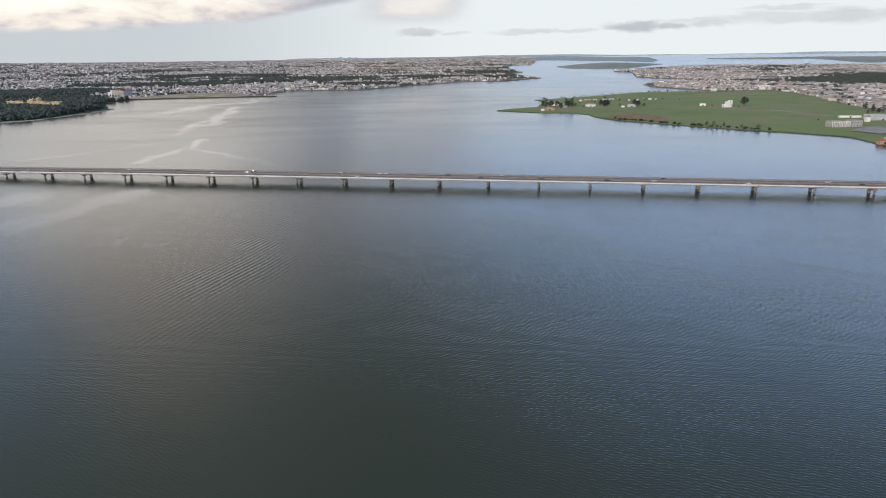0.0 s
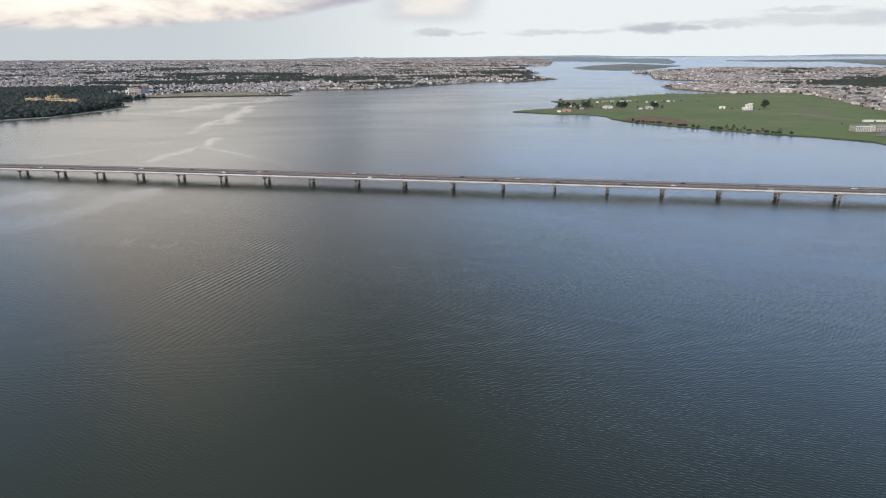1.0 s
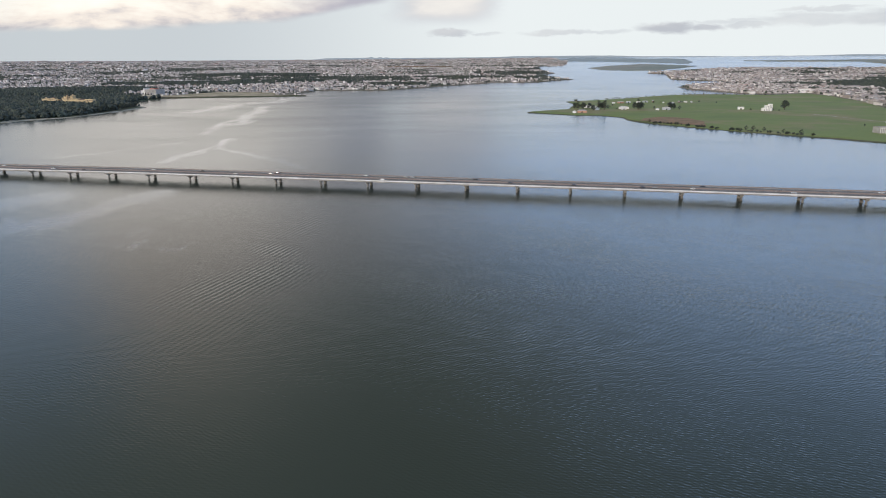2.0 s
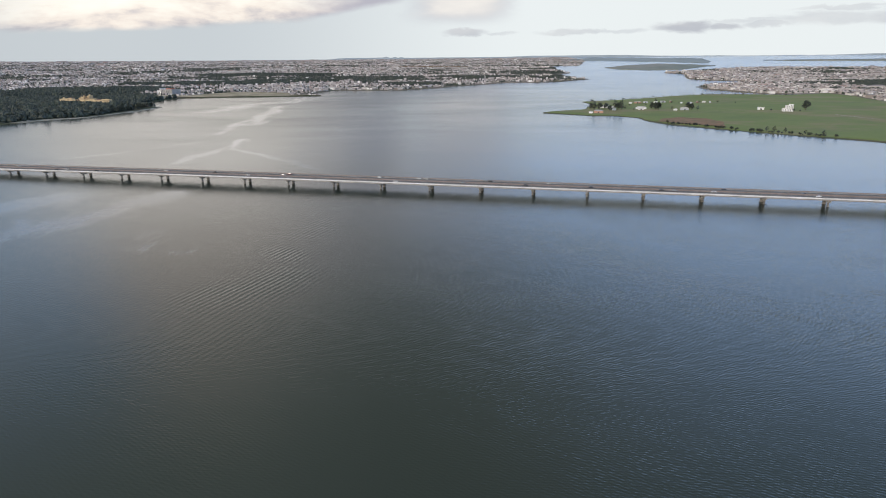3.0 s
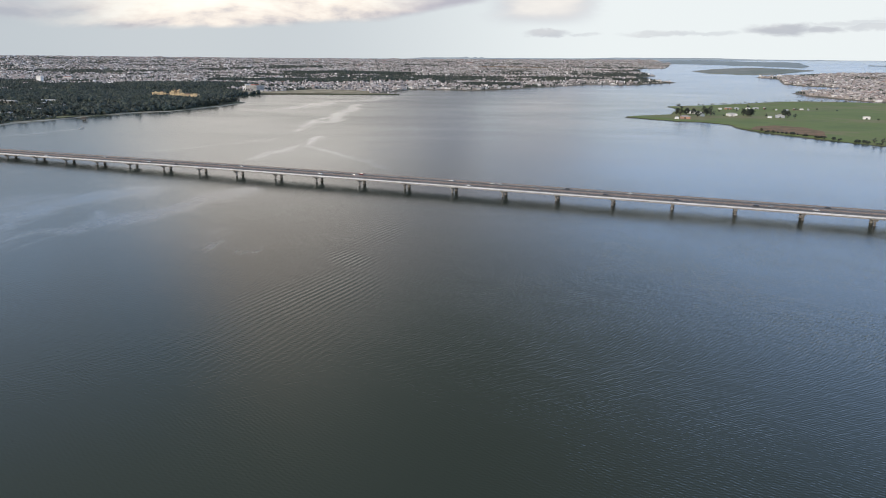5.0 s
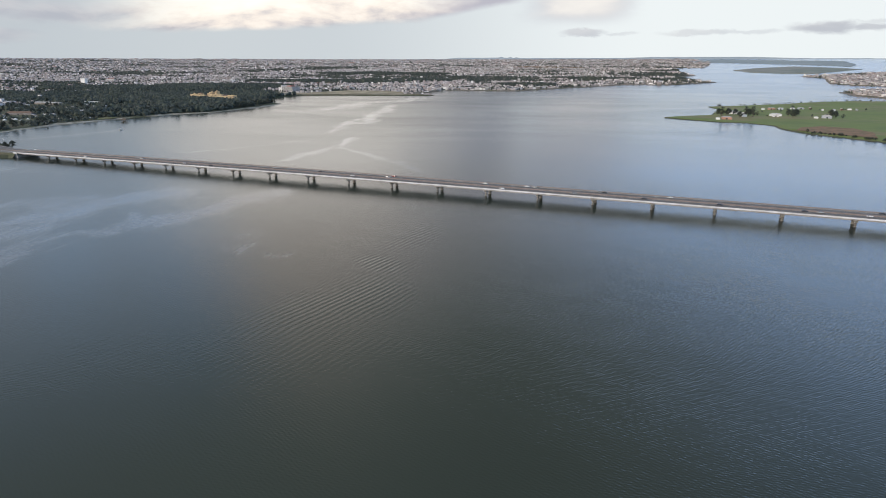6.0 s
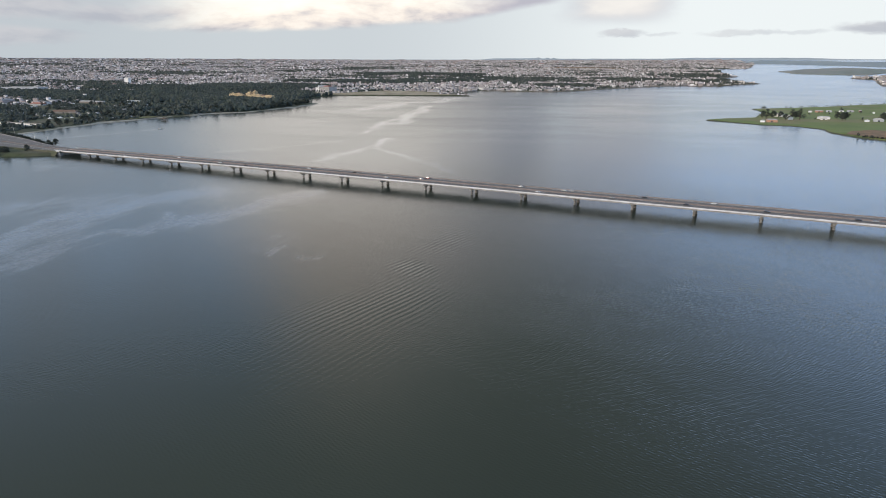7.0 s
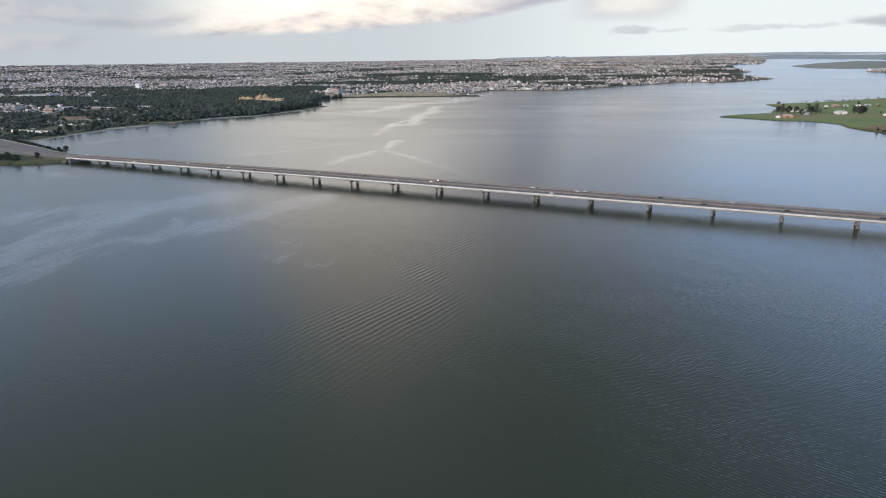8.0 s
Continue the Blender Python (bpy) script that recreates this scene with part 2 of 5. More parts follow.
def water_paint():
    mat = bpy.data.materials.new("lagoon_water")
    mat.use_nodes = True
    n = Nodes(mat.node_tree)
    at = n.add("ShaderNodeNewGeometry").outputs["Position"]
    parts = n.add("ShaderNodeSeparateXYZ")
    n.link(at, parts.inputs[0])
    x, y, _ = parts.outputs

    drift = n.add("ShaderNodeTexNoise")
    n.put(drift.inputs["Vector"], n.mapped(at, (0.014, 0.022, 1), 25))
    drift.inputs["Scale"].default_value, drift.inputs["Detail"].default_value = 1.0, 5.0
    sway = n.add("ShaderNodeSeparateColor")
    n.link(drift.outputs["Color"], sway.inputs[0])
    x = n.math("ADD", x, n.math("MULTIPLY", n.math("SUBTRACT", sway.outputs[0], 0.5), 38.0))
    y = n.math("ADD", y, n.math("MULTIPLY", n.math("SUBTRACT", sway.outputs[1], 0.5), 60.0))

    def patch(cx, cy, along, across, turn, soft=0.55):
        """A soft oval on the water, 1 inside."""
        c, s = math.cos(radians(turn)), math.sin(radians(turn))
        dx, dy = n.math("SUBTRACT", x, cx), n.math("SUBTRACT", y, cy)
        u = n.math("DIVIDE", n.math("ADD", n.math("MULTIPLY", dx, c), n.math("MULTIPLY", dy, s)), along)
        v = n.math("DIVIDE", n.math("SUBTRACT", n.math("MULTIPLY", dy, c), n.math("MULTIPLY", dx, s)), across)
        return n.step(n.math("SQRT", n.math("ADD", n.math("MULTIPLY", u, u), n.math("MULTIPLY", v, v))), 1.0, soft)

    # wind ripples, long-crested, in two sets, with gusts
    gust = n.noise(n.mapped(at, (0.006, 0.011, 1), 20), 1.0, 4.0, 0.55)
    tiny = n.noise(n.mapped(at, (0.9, 2.2, 1), 11), 1.0, 2.0, 0.5)
    roll = n.noise(n.mapped(at, (0.014, 0.055, 1), 14), 1.0, 5.0, 0.6, 0.7)
    bend = n.math("ADD", n.math("MULTIPLY", n.noise(n.mapped(at, (0.022, 0.022, 1)), 1.0, 2.0), 11.0), n.math("MULTIPLY", n.noise(n.mapped(at, (0.20, 0.24, 1)), 1.0, 2.0), 9.0))
    chop = None
    for heading, length, high, twist, at_set in ((9.0, 1.75, 0.044, 1.0, 3.0), (26.0, 1.45, 0.039, -0.8, 11.0), (-10.0, 1.20, 0.033, 0.7, 29.0)):
        k = 2 * math.pi / length
        way = n.math("ADD", n.math("MULTIPLY", parts.outputs[0], k * math.sin(radians(heading))), n.math("MULTIPLY", parts.outputs[1], k * math.cos(radians(heading))))
        crest = n.math("SINE", n.math("ADD", way, n.math("MULTIPLY", bend, twist)))
        sets = n.step(n.noise(n.mapped(at, (0.045, 0.075, 1), 25, (at_set, at_set, 0)), 1.0, 2.0, 0.55), 0.32, 0.66, 0.45, 1.0)
        one = n.math("MULTIPLY", n.math("MULTIPLY", crest, high), sets)
        chop = one if chop is None else n.math("ADD", chop, one)
    lumps = n.noise(n.mapped(at, (0.11, 0.36, 1), -8), 1.0, 3.0, 0.6, 0.3)
    ripple = n.math("ADD", n.math("ADD", n.math("MULTIPLY", roll, 0.4), n.math("MULTIPLY", lumps, 0.16)), n.math("ADD", chop, n.math("MULTIPLY", tiny, 0.13)))
    # a train of longer waves left by a boat
    warp = n.math("MULTIPLY", n.noise(n.mapped(at, (0.02, 0.02, 1)), 1.0, 2.0), 9.0)
    phase = n.math("ADD", n.math("ADD", n.math("MULTIPLY", parts.outputs[0], 1.62), n.math("MULTIPLY", parts.outputs[1], -0.17)), warp)
    wake = n.math("MAXIMUM", patch(-219, -300, 85, 46, 80, 0.0), n.math("MAXIMUM", patch(-232, -232, 26, 34, 80, 0.0), n.math("MULTIPLY", patch(-242, -165, 70, 22, 92, 0.0), 0.5)))
    wake = n.math("MAXIMUM", wake, n.math("MULTIPLY", patch(-205, -360, 90, 60, 80, 0.0), 0.35))
    train = n.math("MULTIPLY", n.math("SINE", phase), wake)
    # smooth slicks
    ragged = n.math("MULTIPLY", n.math("SUBTRACT", n.noise(n.mapped(at, (0.006, 0.030, 1), -112), 1.0, 6.0, 0.62, 0.5), 0.5), 1.0)
    slick = None
    for line, wide, much in SLICKS:
        for (ax, ay), (bx, by) in zip(line, line[1:]):
            ux, uy, long = bx - ax, by - ay, math.dist((ax, ay), (bx, by))
            dx, dy = n.math("SUBTRACT", x, ax), n.math("SUBTRACT", y, ay)
            along = n.math("ADD", n.math("MULTIPLY", dx, ux / long), n.math("MULTIPLY", dy, uy / long))
            past = n.math("SUBTRACT", along, n.math("MINIMUM", n.math("MAXIMUM", along, 0.0), long))
            aside = n.math("SUBTRACT", n.math("MULTIPLY", dy, ux / long), n.math("MULTIPLY", dx, uy / long))
            one = n.step(n.math("SQRT", n.math("ADD", n.math("MULTIPLY", aside, aside), n.math("MULTIPLY", past, past))), wide * 3.0, 0.0, 0.0, much)
            slick = one if slick is None else n.math("MAXIMUM", slick, one)
    torn = n.math("MULTIPLY", n.math("SUBTRACT", n.noise(n.mapped(at, (0.022, 0.085, 1), -104), 1.0, 8.0, 0.72), 0.5), 2.3)
    slick = n.math("MULTIPLY", n.step(n.math("ADD", slick, n.math("ADD", ragged, torn)), 0.22, 1.0), n.step(slick, 0.0, 0.25))
    calm = n.math("SUBTRACT", 1.0, n.math("MULTIPLY", slick, 0.85))
    lee = n.math("MULTIPLY", n.step(y, -30.0, 220.0, 1.0, 0.45), n.step(n.math("ADD", x, n.math("MULTIPLY", gust, 160.0)), -190.0, 110.0, 0.55, 1.08))
    strength = n.math("MULTIPLY", n.math("MULTIPLY", calm, lee), n.step(gust, 0.3, 0.7, 0.7, 1.15))
    height = n.math("ADD", n.math("MULTIPLY", ripple, strength), n.math("MULTIPLY", train, 0.14))
    normal = n.bump(height, 1.0, 0.32)
    shader = n.add("ShaderNodeBsdfPrincipled")
    murk = n.noise(n.mapped(at, (0.004, 0.004, 1)), 1.0, 3.0)
    film = n.math("MULTIPLY", slick, n.step(n.noise(n.mapped(at, (0.12, 0.40, 1), 8), 1.0, 5.0, 0.7), 0.32, 0.68, 0.55, 1.0))
    n.put(shader.inputs["Base Color"], n.mix(film, n.mix(murk, (0.030, 0.040, 0.032), (0.037, 0.047, 0.037)), (0.150, 0.156, 0.162)))
    bands = n.noise(n.mapped(at, (0.0022, 0.0075, 1), -14), 1.0, 6.0, 0.6, 0.6)
    ruffled = n.math("MULTIPLY", n.step(parts.outputs[1], -60.0, 700.0), n.step(bands, 0.36, 0.70, 0.0, 0.05))
    rough = n.math("ADD", n.math("MULTIPLY", n.step(x, -420.0, -700.0), 0.05), n.math("ADD", 0.06, n.math("MULTIPLY", calm, 0.08)))
    n.put(shader.inputs["Roughness"], n.math("ADD", rough, n.math("MULTIPLY", ruffled, calm)))
    n.put(shader.inputs["IOR"], 1.333)
    n.link(normal, shader.inputs["Normal"])
    n.link(shader.outputs[0], n.add("ShaderNodeOutputMaterial").inputs[0])
    return mat


WATER = water_paint()
CONCRETE = material("pale_concrete", grainy((0.36, 0.35, 0.34), (0.26, 0.25, 0.24), 0.12, 2.0, 0.3), 0.85)
PARAPET = material("painted_parapet", grainy((0.66, 0.66, 0.67), (0.48, 0.475, 0.47), 0.08, 1.5, 0.2), 0.7)
# Paler than the girders' concrete, standing in for light bounced up under the deck.
CAP = material("cap_concrete_brightened", grainy((0.58, 0.57, 0.55), (0.42, 0.41, 0.39), 0.3, 2.0, 0.3), 0.85)
PIER = material("weathered_pier", grainy((0.26, 0.25, 0.23), (0.12, 0.11, 0.10), 0.35, 2.0, 0.4), 0.9)
ASPHALT = material("asphalt", grainy((0.190, 0.176, 0.170), (0.145, 0.134, 0.130), 0.06, 3.0, 0.3), 0.9)
PAINT = material("road_paint", grainy((0.62, 0.61, 0.58), (0.45, 0.44, 0.42), 0.6, 3.0, 0.3), 0.7)
RAIL = material("brown_rail", grainy((0.22, 0.180, 0.168), (0.16, 0.132, 0.124), 0.4, 5.0, 0.3), 0.7)
SCRUB = material("scrub_ground", grainy((0.060, 0.075, 0.036), (0.11, 0.098, 0.066), 0.02, 0.15, 0.45), 0.95)


def meadow(n, c):
    young = n.mix(n.noise(c, 0.10, 5.0, 0.65), (0.128, 0.178, 0.042), (0.198, 0.236, 0.066))
    dry = n.mix(n.noise(c, 0.06, 4.0, 0.6), (0.205, 0.182, 0.082), (0.280, 0.222, 0.118))
    broad = n.step(n.noise(n.mapped(c, (0.006, 0.009, 1), 12), 1.0, 6.0, 0.62, 0.4), 0.46, 0.66)
    colour = n.mix(n.math("MULTIPLY", broad, 0.85), young, dry)
    wet = n.step(n.noise(n.mapped(c, (0.008, 0.014, 1), -15, (7, 3, 0)), 1.0, 5.0, 0.6), 0.50, 0.66)
    return n.mix(n.math("MULTIPLY", wet, 0.4), colour, (0.105, 0.150, 0.045))


GRASS = material("meadow_grass", meadow, 0.95)
SAND = material("shore_sand", grainy((0.44, 0.40, 0.34), (0.20, 0.185, 0.14), 0.05, 0.6, 0.3), 0.95)
DRY = material("dry_flat", grainy((0.47, 0.385, 0.27), (0.24, 0.21, 0.125), 0.022, 0.3, 0.35), 0.95)
EARTH = material("bare_earth", grainy((0.29, 0.165, 0.09), (0.17, 0.12, 0.055), 0.05, 0.3, 0.35), 0.95)
CITY_GROUND = material("town_ground", grainy((0.23, 0.20, 0.175), (0.12, 0.12, 0.085), 0.012, 0.05, 0.4), 0.95)
LAWN = material("yellowed_lawn", grainy((0.19, 0.185, 0.085), (0.11, 0.13, 0.05), 0.05, 0.5, 0.3), 0.95)
PAVED = material("paved_yard", grainy((0.34, 0.32, 0.29), (0.25, 0.235, 0.21), 0.03, 0.4, 0.3), 0.9)
# Leaf greens carry a slight blue tint that stands in for haze.
LEAF = material("leaves", pick([(0.0, (0.030, 0.039, 0.034)), (0.45, (0.040, 0.051, 0.043)), (0.8, (0.050, 0.063, 0.047)), (1.0, (0.080, 0.090, 0.060))]), 0.6, spec=0.4)
BARK = material("bark", grainy((0.13, 0.10, 0.075), (0.08, 0.062, 0.045), 1.0, 6.0, 0.4), 0.95)
WALLS = material("house_walls", pick([(0.0, (0.50, 0.46, 0.44)), (0.2, (0.27, 0.24, 0.235)), (0.38, (0.58, 0.55, 0.53)), (0.55, (0.30, 0.255, 0.24)), (0.72, (0.46, 0.42, 0.40)), (0.86, (0.70, 0.67, 0.65)), (1.0, (0.85, 0.83, 0.81))], dirt=0.3), 0.9)
ROOFS = material("house_roofs", pick([(0.0, (0.33, 0.32, 0.33)), (0.2, (0.15, 0.13, 0.13)), (0.4, (0.46, 0.45, 0.46)), (0.56, (0.22, 0.16, 0.145)), (0.72, (0.29, 0.275, 0.28)), (0.90, (0.34, 0.18, 0.15)), (1.0, (0.74, 0.73, 0.73))], dirt=0.3), 0.8)
WINDOW = material("dark_window", lambda n, c: n.mix(n.noise(c, 0.4, 2.0), (0.03, 0.035, 0.04), (0.06, 0.065, 0.07)), 0.15)
OCHRE = material("ochre_render", grainy((0.58, 0.45, 0.27), (0.46, 0.35, 0.20), 0.1, 1.0, 0.2), 0.85)
WHITE = material("white_render", grainy((0.80, 0.79, 0.76), (0.62, 0.60, 0.57), 0.08, 1.0, 0.2), 0.8)
STONE = material("grey_stone", grainy((0.40, 0.395, 0.385), (0.29, 0.285, 0.275), 0.1, 1.0, 0.3), 0.9)
DULL = material("stained_render", grainy((0.24, 0.22, 0.20), (0.15, 0.135, 0.12), 0.1, 1.0, 0.3), 0.9)
GREY = material("grey_render", grainy((0.46, 0.47, 0.49), (0.36, 0.37, 0.39), 0.08, 1.0, 0.2), 0.8)
TILES = material("brown_tiles", grainy((0.22, 0.145, 0.110), (0.16, 0.11, 0.085), 0.2, 1.5, 0.3), 0.85)
RED = material("red_roof", grainy((0.38, 0.14, 0.10), (0.28, 0.11, 0.08), 0.15, 1.0, 0.25), 0.8)
STEEL = material("galvanised_steel", grainy((0.40, 0.40, 0.39), (0.30, 0.29, 0.28), 0.5, 5.0, 0.2), 0.5, 0.6)
def haze_glow(mat, colour, strength):
    """Haze over the far hills and woods, put in as their own blue glow."""
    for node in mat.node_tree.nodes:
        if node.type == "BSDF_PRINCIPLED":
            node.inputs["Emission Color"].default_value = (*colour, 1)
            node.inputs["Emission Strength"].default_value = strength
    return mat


# The emission replaces haze in the air; hills give off no light themselves.
BACKDROP = haze_glow(material("hills_with_haze_glow", grainy((0.10, 0.12, 0.13), (0.15, 0.165, 0.175), 0.004, 0.02, 0.3), 1.0), (0.33, 0.40, 0.48), 0.55)
# Paler and greyer than real foliage: distance haze mixed into the base colour.
RIDGE = material("far_woods_haze_paled", grainy((0.21, 0.235, 0.205), (0.30, 0.29, 0.255), 0.004, 0.02, 0.35), 1.0)

# ---- plan ----
HUB = Vector((-28, -605, 128))     # the middle of the flight; beyond NEAR metres from it the distance is drawn in
NEAR, FAR, LIFT = 2000.0, 4850.0, 112.0


def lift(d):
    return LIFT * (max(0.0, d - NEAR) / (FAR - NEAR)) ** 1.5


def pulled(far):
    """How far off a true distance is drawn, so that it keeps its line of sight from the hub."""
    low, high = NEAR, FAR
    for _ in range(26):
        mid = (low + high) / 2
        if mid * HUB.z < far * (HUB.z - lift(mid)):
            low = mid
        else:
            high = mid
    return low


PULL = [pulled(NEAR + 50 * i) for i in range(800)]


def smooth(v, low, high):
    t = min(1.0, max(0.0, (v - low) / (high - low)))
    return t * t * (3 - 2 * t)


def terrain(dx, dy, far):
    """The town climbs onto a plateau in the west; the earth's curve sinks the distance."""
    az = math.degrees(math.atan2(dx, dy))
    return 105 * smooth(-az, 22, 62) * smooth(far, 4500, 14000) - far * far / 14.8e6


def drawn(x, y, z=0.0):
    """A place of the plan in the scene: true up to NEAR metres, drawn in and lifted towards the horizon past that, smaller with distance."""
    dx, dy = x - HUB.x, y - HUB.y
    far = math.hypot(dx, dy)
    if far <= NEAR:
        return Vector((x, y, z))
    i = min(798.999, (far - NEAR) / 50)
    k = (PULL[int(i)] + (PULL[int(i) + 1] - PULL[int(i)]) * (i - int(i))) / far
    return Vector((HUB.x + dx * k, HUB.y + dy * k, HUB.z * (1 - k) + (z + terrain(dx, dy, far) * smooth(far, NEAR, 3000)) * k))


def scale_at(x, y):
    p = drawn(x, y)
    return math.hypot(p.x - HUB.x, p.y - HUB.y) / max(1.0, math.hypot(x - HUB.x, y - HUB.y))


def mesh_of(name, verts, faces, mats, picks=None, smooth=False):
    me = bpy.data.meshes.new(name)
    me.from_pydata([tuple(v) for v in verts], [], faces)
    for m in mats:
        me.materials.append(m)
    if picks is not None:
        me.polygons.foreach_set("material_index", picks)
    if smooth:
        me.polygons.foreach_set("use_smooth", [True] * len(me.polygons))
    me.update()
    return me


def setting(name, me, label, category):
    return tagged(new(name, me), label, category, kind="structure")


def part(name, bm, mat, parent, label=""):
    me = bpy.data.meshes.new(name)
    bm.to_mesh(me)
    bm.free()
    me.materials.append(mat)
    ob = new(name, me)
    ob.parent = parent
    return tagged(ob, label)


def box(bm, x0, x1, y0, y1, z0, z1):
    vs = [bm.verts.new(v) for v in ((x0, y0, z0), (x1, y0, z0), (x1, y1, z0), (x0, y1, z0), (x0, y0, z1), (x1, y0, z1), (x1, y1, z1), (x0, y1, z1))]
    for f in ((3, 2, 1, 0), (4, 5, 6, 7), (0, 1, 5, 4), (1, 2, 6, 5), (2, 3, 7, 6), (3, 0, 4, 7)):
        bm.faces.new([vs[i] for i in f])
    return vs


def boxed(*dims):
    bm = bmesh.new()
    box(bm, *dims)
    return bm


def thing(name, x, y, z=0.0, turn=0.0):
    ob = new(name)
    p, k = drawn(x, y, z), scale_at(x, y)
    ob.matrix_world = pose(p.x, p.y, p.z, 0, 0, turn) @ Matrix.Diagonal((k, k, k, 1))
    return ob


def wander(points, step, rough):
    """A closed outline with its long sides broken up unevenly."""
    out = []
    for (ax, ay), (bx, by) in zip(points, points[1:] + points[:1]):
        long = math.hypot(bx - ax, by - ay)
        reach = math.hypot((ax + bx) / 2 - HUB.x, (ay + by) / 2 - HUB.y)
        count = max(1, int(long / (step * max(1.0, reach / 1500))))
        for i in range(count):
            t = i / count
            px, py = ax + (bx - ax) * t, ay + (by - ay) * t
            off = noise.noise(Vector((px * 0.013, py * 0.013, 3))) + 0.5 * noise.noise(Vector((px * 0.05, py * 0.05, 7)))
            off *= rough * min(1.0, 4 * t * (1 - t) * 2)
            out.append((px - (by - ay) / long * off, py + (bx - ax) / long * off))
    return out


def inside(x, y, outline):
    hit = False
    for (ax, ay), (bx, by) in zip(outline, outline[1:] + outline[:1]):
        if (ay > y) != (by > y) and x < (bx - ax) * (y - ay) / (by - ay) + ax:
            hit = not hit
    return hit


def land(name, outline, height, mat, label, category="land", shore=14.0, rough=8.0, step=30.0, shore_mat=None, swell=0.0, town=None):
    """A piece of ground: an outline in the plan, a low sloping shore, and a gently uneven top."""
    rim = wander(outline, step, rough)
    xs, ys = [p[0] for p in rim], [p[1] for p in rim]
    cx, cy = sum(xs) / len(xs), sum(ys) / len(ys)
    area = sum(a[0] * b[1] - b[0] * a[1] for a, b in zip(rim, rim[1:] + rim[:1]))
    turn = 1 if area > 0 else -1
    inner = []
    for i, (px, py) in enumerate(rim):
        (ax, ay), (bx, by) = rim[i - 1], rim[(i + 1) % len(rim)]
        d = math.hypot(bx - ax, by - ay) or 1
        w = shore * (0.6 + 0.8 * noise.noise(Vector((px * 0.02, py * 0.02, 1))) ** 2)
        inner.append((px - (by - ay) / d * w * turn, py + (bx - ax) / d * w * turn))
    inner = [q if inside(*q, rim) else p for p, q in zip(rim, inner)]
    pts, top = list(rim), [0] * len(rim)
    for q in inner:
        pts.append(q)
        top.append(1)
    r = 300.0
    while r < 36000:
        cell = 35 if r < 2600 else r * 0.02
        count = int(2 * math.pi * r / cell)
        for i in range(count):
            a = 2 * math.pi * i / count
            px, py = HUB.x + r * math.sin(a), HUB.y + r * math.cos(a)
            if min(xs) < px < max(xs) and min(ys) < py < max(ys) and inside(px, py, rim):
                if r > 3000 or min((px - q[0]) ** 2 + (py - q[1]) ** 2 for q in rim) > (shore * 1.5) ** 2:
                    pts.append((px, py))
                    top.append(1)
        r += cell
    edges = [(i, (i + 1) % len(rim)) for i in range(len(rim))]
    out, _, faces, origin, _, _ = delaunay_2d_cdt([Vector(p) for p in pts], edges, [], 1, 0.01)
    verts = []
    for p, src_ids in zip(out, origin):
        up = bool(src_ids) and top[src_ids[0]]
        z = -0.4
        if up:
            z = height * (0.75 + 0.5 * noise.noise(Vector((p.x * 0.008, p.y * 0.008, 5)))) + swell * max(0.0, noise.noise(Vector((p.x * 0.0011, p.y * 0.0011, 9))))
        verts.append(drawn(p.x, p.y, z))
    faces = [f if (out[f[1]] - out[f[0]]).cross(out[f[2]] - out[f[0]]) > 0 else f[::-1] for f in faces]
    mats = [mat, shore_mat or SAND]
    picks = [1 if sum(1 for i in f if verts[i].z < 0.25 and out[i].length < 1e9 and not (origin[i] and top[origin[i][0]])) else 0 for f in faces]
    if shore_mat is None:
        picks = [p if noise.noise(Vector((verts[f[0]].x * 0.007, verts[f[0]].y * 0.007, 3))) > -0.12 else 0 for p, f in zip(picks, faces)]
    if town is not None:
        mats.append(town)
        picks = [2 if p == 0 and math.hypot(out[f[0]].x - HUB.x, out[f[0]].y - HUB.y) > 2350 else p for p, f in zip(picks, faces)]
    return setting(name, mesh_of(name, verts, faces, mats, picks, True), label, category)


# ---- water ----
def build_water():
    verts, faces = [drawn(HUB.x, HUB.y)], []
    rings = [60 * 1.11 ** i for i in range(62)]
    sectors = 144
    for r in rings:
        for i in range(sectors):
            a = 2 * math.pi * i / sectors
            verts.append(drawn(HUB.x + r * math.sin(a), HUB.y + r * math.cos(a)))
    for i in range(sectors):
        faces.append((0, 1 + (i + 1) % sectors, 1 + i))
    for k in range(len(rings) - 1):
        a, b = 1 + k * sectors, 1 + (k + 1) * sectors
        for i in range(sectors):
            j = (i + 1) % sectors
            faces.append((a + i, a + j, b + j, b + i))
    setting("water", mesh_of("water", verts, faces, [WATER], None, True), "grey-green lagoon water with fine wind ripples and smooth slicks", "water")


build_water()

# ---- land ----
WEST = [(-1203, 106), (-1233, 221), (-1247, 310), (-1239, 421), (-1220, 540), (-1178, 620), (-1170, 780), (-1203, 927), (-1234, 941),
        (-1345, 1040), (-1390, 1150), (-1400, 1267), (-1237, 1327), (-1060, 1390), (-977, 1433), (-1103, 1475), (-1069, 1582), (-1087, 1767), (-811, 1800),
        (-683, 2108), (-530, 2473), (-335, 2532), (-179, 2903), (-259, 3051), (-419, 3690), (-352, 4010), (-547, 5092), (-727, 6515),
        (-482, 6940), (-544, 8461), (-700, 12500), (-2600, 31000), (-24000, 25000), (-34000, 9000), (-30000, -6000), (-3000, -2500), (-1700, -900), (-1450, -200), (-1300, 20)]
